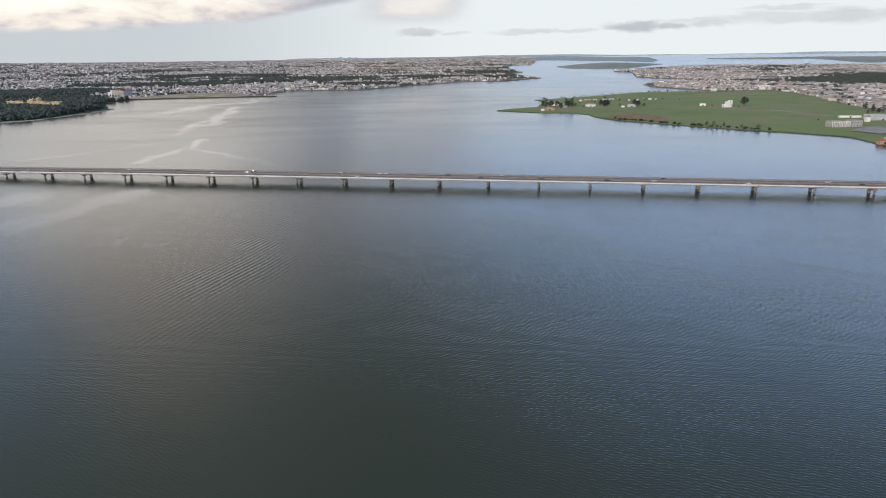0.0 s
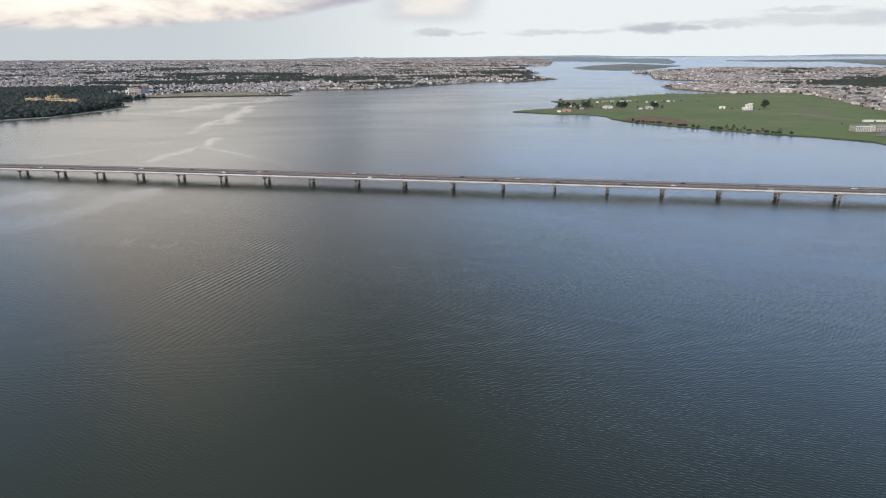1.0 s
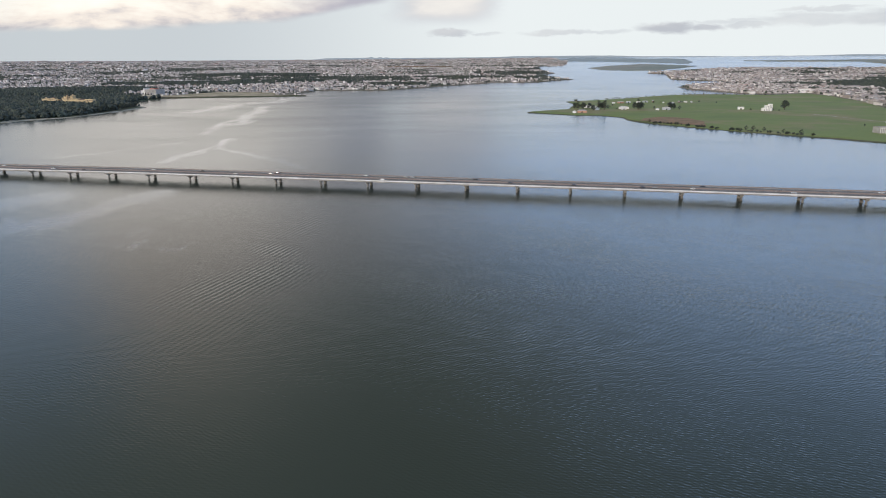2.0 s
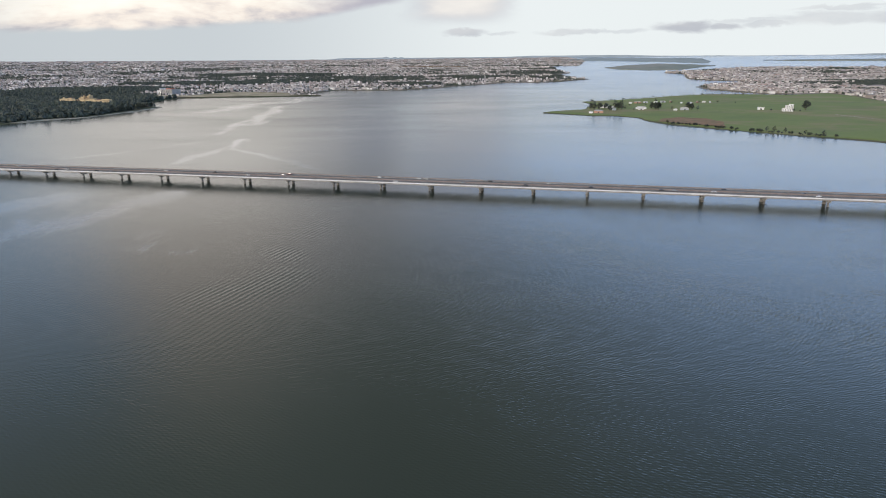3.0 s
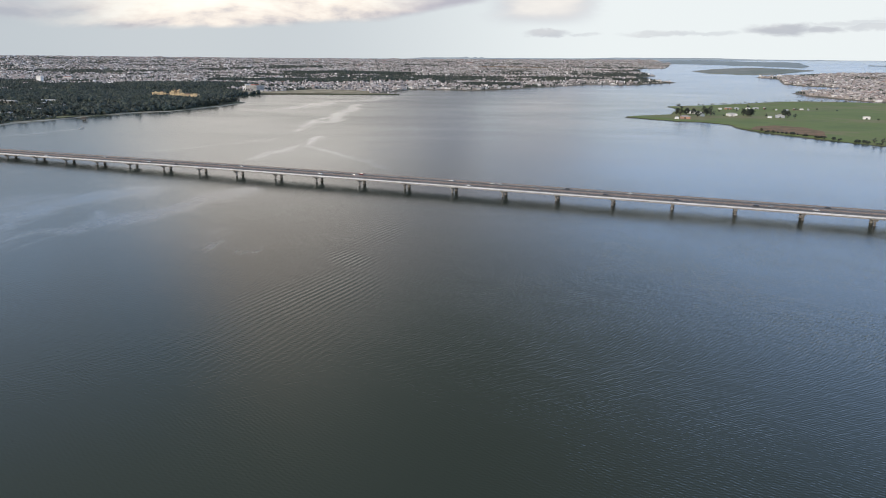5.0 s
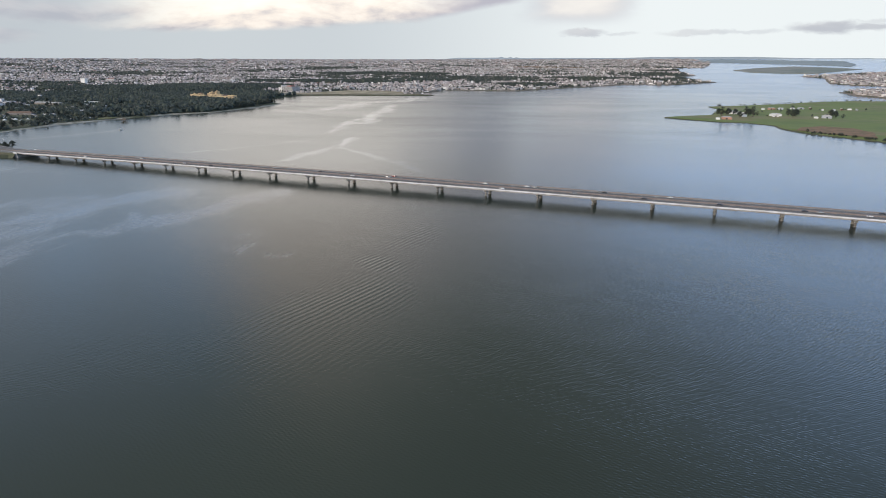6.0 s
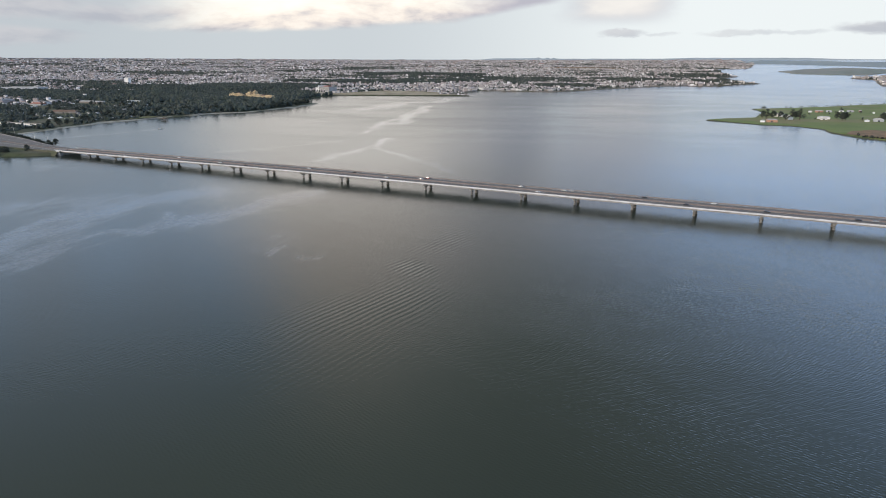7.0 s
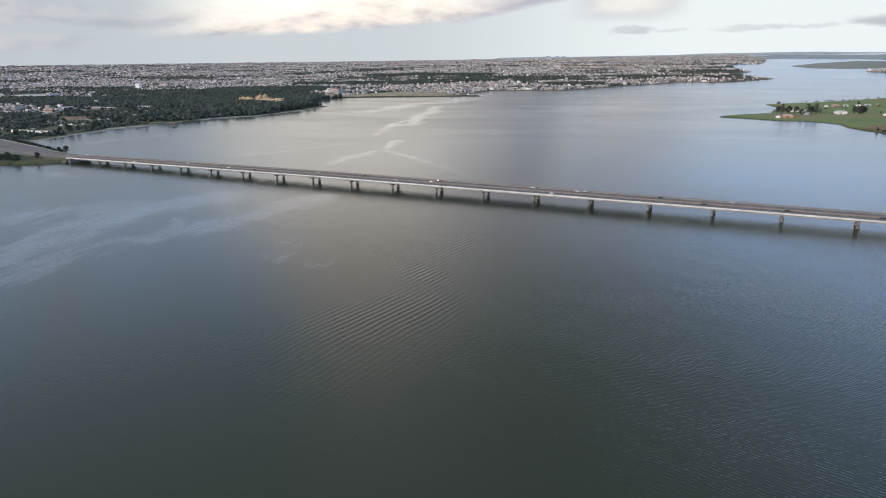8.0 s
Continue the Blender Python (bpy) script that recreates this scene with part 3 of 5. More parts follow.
FIELD = [(-190, 885), (-82, 828), (-34, 829), (14, 790), (24, 739), (65, 671), (167, 583), (248, 526), (322, 482), (385, 428), (399, 336),
         (700, 100), (1500, -300), (1700, 300), (620, 860), (606, 1053), (629, 1311), (625, 1544), (590, 1690), (457, 1590), (312, 1626), (222, 1600), (129, 1515), (41, 1408),
         (-41, 1309), (-125, 1241), (-98, 1153), (-103, 990), (-160, 933)]
EAST = [(470, 1646), (391, 1685), (274, 1918), (245, 2096), (303, 2185), (402, 2274), (503, 2484), (509, 2677), (342, 2782), (290, 2948), (336, 3718),
        (232, 4007), (427, 4372), (799, 5121), (1070, 5428), (1870, 5192), (4200, 4800), (5500, 1500), (1690, 310), (615, 865), (600, 1053), (622, 1311), (618, 1544), (585, 1685)]
CAUSEWAY = [(-975, -74), (-938, -56), (-908, -26), (-910, 8), (-987, 30), (-1062, 50), (-1186, 92), (-1240, 120), (-1330, 60), (-1380, -100), (-1200, -160), (-1050, -110)]
land("ground_west", WEST, 2.5, SCRUB, "wooded and built-up lagoon bank with a sandy shore", shore=9, town=CITY_GROUND)
land("ground_field", FIELD, 1.8, GRASS, "flat green meadow on a low point of land", shore=6, rough=5, step=16, shore_mat=SCRUB)
land("ground_east", EAST, 2.2, CITY_GROUND, "low built-up land behind the meadow", shore=8)
land("ground_causeway", CAUSEWAY, 3.0, SCRUB, "grassy bank that carries the road onto the bridge", shore=5, rough=4, step=12, shore_mat=SCRUB)
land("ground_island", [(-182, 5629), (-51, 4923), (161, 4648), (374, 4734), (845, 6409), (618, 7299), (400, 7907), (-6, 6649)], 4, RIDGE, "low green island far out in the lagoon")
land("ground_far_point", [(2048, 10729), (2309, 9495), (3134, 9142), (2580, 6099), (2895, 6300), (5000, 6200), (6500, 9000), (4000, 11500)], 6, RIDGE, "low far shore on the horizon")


# Greyed colour and a weak blue emission imitate haze over this forest.
FAR_WOODS = haze_glow(material("distant_forest_haze_glow", grainy((0.12, 0.145, 0.150), (0.17, 0.185, 0.18), 0.004, 0.02, 0.35), 1.0), (0.33, 0.40, 0.48), 0.3)
land("ground_far_woods", [(-1192, 12136), (-188, 11017), (517, 9528), (937, 7992), (1165, 9508), (1600, 15125), (-1096, 22000)], 6, FAR_WOODS, "dark wooded land with painted haze glow, far across the lagoon", swell=14)


def far_ridge():
    """Wooded hills along the horizon, with a few tall trees standing out on the nearest crest."""
    verts, faces = [], []
    count = 640
    for i in range(count + 1):
        az = -100 + i * 0.25
        a = radians(az)
        r = 36000
        x, y = HUB.x + r * math.sin(a), HUB.y + r * math.cos(a)
        h = 12 + 22 * noise.noise(Vector((az * 0.25, 2, 0))) + 10 * noise.noise(Vector((az * 1.3, 5, 0))) + 9 * noise.noise(Vector((az * 4.0, 8, 0)))
        h += 72 * smooth(az, -24.6, -22.8) * (1 - 0.45 * smooth(az, -20.0, -18.4))
        h += 36 * smooth(az, -11.0, -7.0) * (1 - smooth(az, -0.5, 4.0)) - 36 * smooth(az, -1.0, 7.0) + 34 * smooth(az, 14.0, 18.0)
        for at, tall in ((-19.5, 46), (-18.75, 52), (-18.25, 40)):
            if abs(az - at) < 0.05:
                h += tall
        verts += [drawn(x, y, -5), drawn(x, y, max(6, h)), drawn(HUB.x + 39000 * math.sin(a), HUB.y + 39000 * math.cos(a), -5)]
    for i in range(count):
        a = 3 * i
        faces += [(a, a + 3, a + 4, a + 1), (a + 1, a + 4, a + 5, a + 2)]
    setting("backdrop", mesh_of("backdrop", verts, faces, [BACKDROP], None, True), "wooded hills along the horizon under a painted blue-green haze glow", "hills")


far_ridge()

# ---- bridge ----
SPAN, FIRST, LAST = 50.0, -18, 9


BRIDGE = pose(3.5, 1.8, 0, 0, 0, 0.8) @ Matrix.Diagonal((1.0055, 1, 1, 1))


def deck_z(x):
    return 9.0 - 2.0 * max(0.0, (-500 - x) / 420)


def ribbon(y0, y1, z0, z1, x0, x1, mat, name, parent, label=""):
    """A long bar that follows the deck."""
    bm = bmesh.new()
    count = max(1, int((x1 - x0) / 25))
    rows = []
    for i in range(count + 1):
        x = x0 + (x1 - x0) * i / count
        z = deck_z(x) - 9.0
        rows.append([bm.verts.new(v) for v in ((x, y0, z + z0), (x, y1, z + z0), (x, y1, z + z1), (x, y0, z + z1))])
    for a, b in zip(rows, rows[1:]):
        for i in range(4):
            j = (i + 1) % 4
            bm.faces.new((a[i], b[i], b[j], a[j]))
    bm.faces.new(rows[0])
    bm.faces.new(rows[-1][::-1])
    bmesh.ops.recalc_face_normals(bm, faces=bm.faces)
    return part(name, bm, mat, parent, label)


def build_bridge():
    bridge = thing("road_bridge", 0, 0)
    bridge.matrix_world = BRIDGE
    tagged(bridge, "long low pale concrete road bridge on paired columns", "bridge")
    x0, x1 = FIRST * SPAN, LAST * SPAN
    for i in range(FIRST, LAST):
        a = i * SPAN if i > FIRST else x0
        b = (i + 1) * SPAN
        for y in (-10.6, -3.6, 3.6, 10.6):
            ribbon(y - 1.0, y + 1.0, 6.2, 7.62, a + 0.1, b - 0.1, CONCRETE, "girder", bridge)
        ribbon(-14.2, 14.2, 7.62, 7.98, a + 0.04, b - 0.04, CONCRETE, "deck_slab", bridge)
        ribbon(-14.45, -14.2, 7.75, 9.05, a + 0.04, b - 0.04, PARAPET, "parapet", bridge, "white painted parapet")
        ribbon(14.2, 14.4, 7.75, 9.0, a + 0.04, b - 0.04, RAIL, "parapet", bridge, "brown weathered parapet")
    for y0, y1 in ((-12.6, -0.8), (0.8, 12.6)):
        ribbon(y0, y1, 7.98, 8.05, x0, x1, ASPHALT, "carriageway", bridge, "grey-brown asphalt carriageway with lane lines")
    for y0, y1 in ((-14.2, -12.6), (12.6, 14.2)):
        ribbon(y0, y1, 7.98, 8.2, x0, x1, CONCRETE, "walkway", bridge)
    ribbon(-0.4, 0.4, 7.98, 9.15, x0, x1, RAIL, "median_barrier", bridge, "brown median barrier")
    for y in (-12.3, -1.2, 1.2, 12.3):
        ribbon(y - 0.09, y + 0.09, 8.05, 8.062, x0, x1, PAINT, "edge_line", bridge)
    dash = boxed(-1.5, 1.5, -0.08, 0.08, 0.0, 0.012)
    dashes = bpy.data.meshes.new("lane_dash")
    dash.to_mesh(dashes)
    dash.free()
    dashes.materials.append(PAINT)
    for y in (-8.7, -5.0, 5.0, 8.7):
        for k in range(72):
            ob = new("lane_dash", dashes)
            ob.parent, ob.location = bridge, (-450 + 13 * k, y, deck_z(-450 + 13 * k) - 0.95 + 0.004)
    for i in range(FIRST + 1, LAST + 1):
        pier = new("pier")
        pier.parent = bridge
        x, top = i * SPAN, deck_z(i * SPAN) - 2.8
        pier.location = (x, 0, 0)
        for y, wide in ((-5.4, 0.9), (5.4, 1.35)):
            bm = bmesh.new()
            bmesh.ops.create_cone(bm, cap_ends=True, segments=20, radius1=wide, radius2=wide, depth=top - 1.0 + 3, matrix=Matrix.Translation((0, y, (top - 1.0 - 3) / 2)))
            part("column", bm, PIER, pier)
            bm = bmesh.new()
            bmesh.ops.create_cone(bm, cap_ends=True, segments=20, radius1=wide + 0.6, radius2=wide + 0.6, depth=1.2, matrix=Matrix.Translation((0, y, -0.35)))
            part("pile_collar", bm, PIER, pier)
        bm = bmesh.new()
        vs = box(bm, -1.1, 1.1, -11.0, 11.0, top - 2.6, top)
        for v in vs[:4]:
            v.co.y *= 0.66
        part("cap_beam", bm, CAP, pier)
        for y in (-10.6, -3.6, 3.6, 10.6):
            part("bearing", boxed(-0.4, 0.4, y - 0.4, y + 0.4, top, top + 0.02), RAIL, pier)
    # the end of the deck on the bank
    za = deck_z(x0)
    bm = bmesh.new()
    vs = box(bm, x0 - 7, x0, -14.6, 14.6, -0.5, za - 1.02)
    for v in vs[:4]:
        v.co.x += 3.0 if v.co.x > x0 - 1 else 0
    part("abutment", bm, CONCRETE, bridge, "pale sloping concrete abutment")
    for y in (-14.9, 14.6):
        bm = bmesh.new()
        vs = box(bm, x0 - 5, x0 + 2, y, y + 0.3, za - 2.4, za - 0.2)
        part("wing_wall", bm, PARAPET, bridge)


build_bridge()

# ---- towns ----
WOODS = [(-1900, 900, 420, 260, 10), (-1330, 700, 130, 260, 0), (-1560, 860, 160, 130, 0), (-2250, 1400, 420, 200, 15), (-1450, 1150, 110, 180, 0), (-2050, 1620, 320, 200, 0),
         (-1950, 2230, 420, 160, 5), (-1650, 2550, 260, 120, 0), (-2394, 3600, 500, 220, 0), (-900, 2200, 120, 90, 0), (-760, 3080, 300, 60, 0),
         (-2500, 800, 260, 180, 0), (724, 2310, 70, 60, 0), (985, 2424, 160, 60, 0), (743, 1525, 50, 90, 0), (544, 800, 40, 30, 0)]


def wooded(x, y):
    best = 0.0
    for cx, cy, rx, ry, turn in WOODS:
        c, s = math.cos(radians(turn)), math.sin(radians(turn))
        u, v = ((x - cx) * c + (y - cy) * s) / rx, ((y - cy) * c - (x - cx) * s) / ry
        best = max(best, 1.5 - math.hypot(u, v))
    return best + 0.6 * noise.noise(Vector((x * 0.006, y * 0.006, 4)))


def house_mesh(verts, faces, picks, x, y, z, w, d, h, turn, k, hip):
    """A block with a roof that is a piece of its own."""
    c, s = math.cos(turn), math.sin(turn)
    p = drawn(x, y, z)

    def at(u, v, up):
        return (p.x + (u * c - v * s) * k, p.y + (u * s + v * c) * k, p.z + up * k)
    b = len(verts)
    a, e = w / 2, d / 2
    for up in (-1.0, h):
        verts.extend((at(-a, -e, up), at(a, -e, up), at(a, e, up), at(-a, e, up)))
    for i in range(4):
        j = (i + 1) % 4
        faces.append((b + i, b + j, b + 4 + j, b + 4 + i))
        picks.append(0)
    b = len(verts)
    a, e = a + 0.4, e + 0.4
    verts.extend((at(-a, -e, h), at(a, -e, h), at(a, e, h), at(-a, e, h)))
    if hip:
        r = min(w, d) * 0.24
        la, le = (a - e, 0.0) if a > e else (0.0, e - a)
        verts.extend((at(-la, -le, h + r), at(la, le, h + r)))
        faces.extend(((b, b + 1, b + 5, b + 4), (b + 2, b + 3, b + 4, b + 5)) if a > e else ((b + 1, b + 2, b + 5, b + 4), (b + 3, b, b + 4, b + 5)))
        faces.extend(((b + 1, b + 2, b + 5), (b + 3, b, b + 4)) if a > e else ((b, b + 1, b + 4), (b + 2, b + 3, b + 5)))
        picks.extend((1, 1, 1, 1))
    else:
        verts.extend((at(-a, -e, h + 0.9), at(a, -e, h + 0.9), at(a, e, h + 0.9), at(-a, e, h + 0.9)))
        for i in range(4):
            j = (i + 1) % 4
            faces.append((b + i, b + j, b + 4 + j, b + 4 + i))
            picks.append(0)
        faces.append((b + 4, b + 5, b + 6, b + 7))
        picks.append(1)


def clump_mesh(rng, verts, faces, p, size, height):
    """One leafy crown seen from far off: an uneven knot of a few facets."""
    b = len(verts)
    rings = ((0.05, 0.7), (0.35, 1.0), (0.72, 0.88), (0.95, 0.5))
    for up, wide in rings:
        for i in range(6):
            a = i * math.pi / 3 + up * 2
            r = size * wide * rng.uniform(0.65, 1.25)
            verts.append((p.x + r * math.cos(a), p.y + r * math.sin(a), p.z + height * up * rng.uniform(0.85, 1.15)))
    for k in range(3):
        for i in range(6):
            j = (i + 1) % 6
            faces.append((b + 6 * k + i, b + 6 * k + j, b + 6 * k + 6 + j, b + 6 * k + 6 + i))
    faces.append(tuple(b + 18 + i for i in range(6)))


CLEAR = [(-1385, 300, 42, 34), (-1345, 186, 62, 10), (-1527, 392, 40, 20), (-1776, 640, 60, 18), (-1697, 712, 56, 14), (-1836, 522, 34, 16), (-1482, 960, 95, 20), (-1540, 1412, 60, 30), (-2700, 1010, 130, 60), (-2750, 1040, 90, 70)]
BEACH = [(-1408, 1170), (-1416, 1274), (-1248, 1340), (-1070, 1402), (-1010, 1434), (-1115, 1462), (-1140, 1540), (-1263, 1590), (-1399, 1578),
         (-1430, 1480), (-1450, 1385), (-1560, 1350), (-1650, 1398), (-1640, 1340), (-1480, 1265)]


RED_SLOPE = [(-2560, 6600), (-2100, 6350), (-1650, 6200), (-1560, 6550), (-1800, 6850), (-2480, 7150)]


def clear_of(x, y):
    return inside(x, y, RED_SLOPE) or inside(x, y, BEACH) or any(abs(x - cx) < rx and abs(y - cy) < ry for cx, cy, rx, ry in CLEAR)


def fill_town(name, label, outline, houses, seed, near, reach, wood_bias=0.0, tall=0.03, spread=1.0, leafy=0.3):
    """Scatter houses and trees over an outline, denser where the town is."""
    rng = random.Random(seed)
    hv, hf, hp, tv, tf = [], [], [], [], []
    xs, ys = [p[0] for p in outline], [p[1] for p in outline]
    a_low, a_high = radians(-66), radians(26)
    made = tries = 0
    while made < houses and tries < houses * 12:
        tries += 1
        a = rng.uniform(a_low, a_high)
        r = near * (reach / near) ** (rng.random() ** spread)
        x, y = HUB.x + r * math.sin(a), HUB.y + r * math.cos(a)
        if not (min(xs) < x < max(xs) and min(ys) < y < max(ys)) or not inside(x, y, outline):
            continue
        if r < 8200 and clear_of(x, y):
            continue
        if r < 6000 and not (inside(x + 14, y - 14, outline) and inside(x - 14, y - 14, outline)):
            continue
        w = wooded(x, y) + wood_bias if r < 5600 else 0.0
        k = scale_at(x, y)
        grow = max(0.85, r / 5200)
        groves = 1.1 * noise.noise(Vector((x * 0.0011, y * 0.0011, 11))) + 0.9 * noise.noise(Vector((x * 0.0045, y * 0.0045, 3)))
        if w > 0.55 and rng.random() < 0.95 or rng.random() < max(0.16, leafy + 0.20 * (1 - smooth(r, 2600, 5200)) + 2.4 * (groves - 0.12)):
            p = drawn(x, y, 1.0)
            clump_mesh(rng, tv, tf, p, rng.uniform(2.6, 5.6) * k * min(grow, 1.6), rng.uniform(5, 10) * k)
        else:
            street = 0.35 + 0.5 * noise.noise(Vector((x * 0.0012, y * 0.0012, 8)))
            wide, deep = rng.triangular(5.5, 19, 8) * grow, rng.uniform(5.5, 10) * grow
            if rng.random() < 0.035:
                wide, deep = rng.uniform(25, 55) * grow, rng.uniform(12, 20) * grow
            h = rng.choice((2.8, 3.0, 3.4, 5.8, 6.3, 8.8)) if rng.random() > tall else rng.uniform(10, 15)
            house_mesh(hv, hf, hp, x, y, 1.2, wide, deep, h, street + rng.choice((0, math.pi / 2)), k, rng.random() < 0.45)
        made += 1
    if hf:
        tagged(new("houses_" + name, mesh_of("houses", hv, hf, [WALLS, ROOFS], hp)), label, "houses", kind="stuff")
    if tf:
        tagged(new("woods_" + name, mesh_of("woods", tv, tf, [LEAF])), "dark green tropical trees between the houses", "trees", kind="stuff")


fill_town("west", "pale low houses of a dense town on the far bank", WEST, 70000, 11, 2150, 30000, 0.0, leafy=0.50)
fill_town("east", "cream and brown low houses of a dense town", EAST, 30000, 12, 1450, 6200, -0.2, leafy=0.48)


def fill_woods():
    """Closed dark woods on the west bank."""
    rng = random.Random(5)
    verts, faces = [], []
    for cx, cy, rx, ry, turn in WOODS[:12]:
        for _ in range(int(math.pi * rx * ry / 75)):
            a, r = rng.uniform(0, 2 * math.pi), math.sqrt(rng.random()) * 1.05
            u, v = r * rx * math.cos(a), r * ry * math.sin(a)
            c, s = math.cos(radians(turn)), math.sin(radians(turn))
            x, y = cx + u * c - v * s, cy + u * s + v * c
            if not inside(x, y, WEST) or not inside(x + 12, y - 12, WEST) or not inside(x + 12, y, WEST):
                continue
            if noise.noise(Vector((x * 0.01, y * 0.01, 6))) > 0.28 or clear_of(x, y):
                continue
            k = scale_at(x, y)
            clump_mesh(rng, verts, faces, drawn(x, y, 0.8), rng.uniform(4, 8.5) * k, rng.uniform(7, 15) * k)
    for _ in range(9500):
        x, y = rng.uniform(-2250, -1240), rng.uniform(60, 950)
        if noise.noise(Vector((x * 0.007, y * 0.016, 2))) < (-0.13 if y < 700 else -0.25) or clear_of(x, y) or not inside(x + 12, y - 14, WEST):
            continue
        clump_mesh(rng, verts, faces, drawn(x, y, 0.8), rng.uniform(2.2, 5.4), rng.uniform(3.5, 9) if y < 650 else rng.uniform(5, 11))
    tagged(new("woods_bank", mesh_of("woods", verts, faces, [LEAF])), "dense dark green tropical woods along the bank", "trees", kind="stuff")


fill_woods()

# ---- single trees ----


def leafy_crown(rng, wide, low, high, clumps, leaves):
    """Many small leaf faces in uneven clumps, with gaps."""
    bm = bmesh.new()
    for _ in range(clumps):
        a, up = rng.uniform(0, 2 * math.pi), rng.random()
        r = wide * math.sqrt(rng.random()) * math.sin(math.pi * (0.18 + 0.74 * up)) * rng.uniform(0.7, 1.05)
        c = Vector((r * math.cos(a), r * math.sin(a), low + (high - low) * up))
        size = wide * rng.uniform(0.16, 0.30)
        for _ in range(leaves):
            d = Vector((rng.gauss(0, 1), rng.gauss(0, 1), rng.gauss(0, 0.8)))
            p = c + d.normalized() * size * rng.uniform(0.55, 1.1)
            n1 = Vector((rng.gauss(0, 1), rng.gauss(0, 1), rng.gauss(0, 1))).normalized()
            n2 = n1.orthogonal().normalized()
            n3 = n1.cross(n2) * rng.uniform(0.4, 0.8)
            q = size * rng.uniform(0.30, 0.5)
            bm.faces.new([bm.verts.new(p + v * q) for v in (n2, n3, -n2, -n3)])
    return bm


def trunk_of(rng, wide, low, high):
    bm = bmesh.new()
    spine = [Vector((0, 0, -0.6)), Vector((rng.uniform(-0.3, 0.3), rng.uniform(-0.3, 0.3), low * 0.7)), Vector((rng.uniform(-0.6, 0.6), rng.uniform(-0.6, 0.6), low + (high - low) * 0.55))]
    limbs = [(spine, 0.045 * high)]
    for _ in range(4):
        a = rng.uniform(0, 2 * math.pi)
        limbs.append(([spine[1], spine[1] + Vector((wide * 0.35 * math.cos(a), wide * 0.35 * math.sin(a), (high - low) * 0.35 + 0.5)),
                       spine[1] + Vector((wide * 0.6 * math.cos(a), wide * 0.6 * math.sin(a), (high - low) * 0.55 + 0.5))], 0.022 * high))
    for line, thick in limbs:
        rings = []
        for k, p in enumerate(line):
            r = thick * (1 - 0.38 * k)
            rings.append([bm.verts.new(p + Vector((r * math.cos(i * math.pi / 3), r * math.sin(i * math.pi / 3), 0))) for i in range(6)])
        for one, two in zip(rings, rings[1:]):
            for i in range(6):
                j = (i + 1) % 6
                bm.faces.new((one[i], one[j], two[j], two[i]))
        bm.faces.new(rings[-1])
    return bm


def make_tree(seed, wide, low, high, clumps, leaves, label, name="tree"):
    rng = random.Random(seed)
    tree = thing(name, 0, 0, -50)
    tagged(tree, label, "shrub" if name == "shrub" else "tree")
    part("trunk", trunk_of(rng, wide, low, high), BARK, tree)
    part("crown", leafy_crown(rng, wide, low, high, clumps, leaves), LEAF, tree)
    return tree


class Nursery:
    """Each kind of tree is made once; the first stands where it is first wanted, and the rest are copies."""

    def __init__(self):
        self.kinds = {}

    def plant(self, kind, x, y, z, size, rng):
        seed, wide, low, high, clumps, leaves, label, name = KINDS[kind]
        x, y, z = drawn(x, y, z)
        m = pose(x, y, z, 0, 0, rng.uniform(0, 360)) @ Matrix.Diagonal((size, size, size * rng.uniform(0.88, 1.12), 1))
        if kind not in self.kinds:
            self.kinds[kind] = make_tree(seed, wide, low, high, clumps, leaves, label, name)
            self.kinds[kind].matrix_world = m
            self.kinds[kind]["first"] = 1
            return self.kinds[kind]
        src = self.kinds[kind]
        keep = src.scale.copy()
        src.scale = (1, 1, 1)
        made = copy_thing(src, m)
        src.scale = keep
        del made["first"]
        return made


KINDS = {
    "broad": (21, 6.5, 3.0, 12.0, 46, 22, "broad dark green tree with a rounded leafy crown", "tree"),
    "tall": (22, 5.0, 3.5, 15.0, 44, 22, "tall dark green tree with an uneven crown", "tree"),
    "thin": (23, 4.0, 2.6, 9.5, 30, 20, "slender green tree with a loose open crown", "tree"),
    "shrub": (24, 3.0, 0.3, 4.2, 26, 20, "low bushy dark green shrub by the water", "shrub"),
}
nursery = Nursery()


def along(points, count, rng, spread):
    """Places strewn along a line of the plan."""
    legs = [math.dist(a, b) for a, b in zip(points, points[1:])]
    for _ in range(count):
        d = rng.random() * sum(legs)
        for (ax, ay), (bx, by), leg in zip(points, points[1:], legs):
            if d <= leg:
                t = d / leg
                yield ax + (bx - ax) * t + rng.gauss(0, spread), ay + (by - ay) * t + rng.gauss(0, spread)
                break
            d -= leg


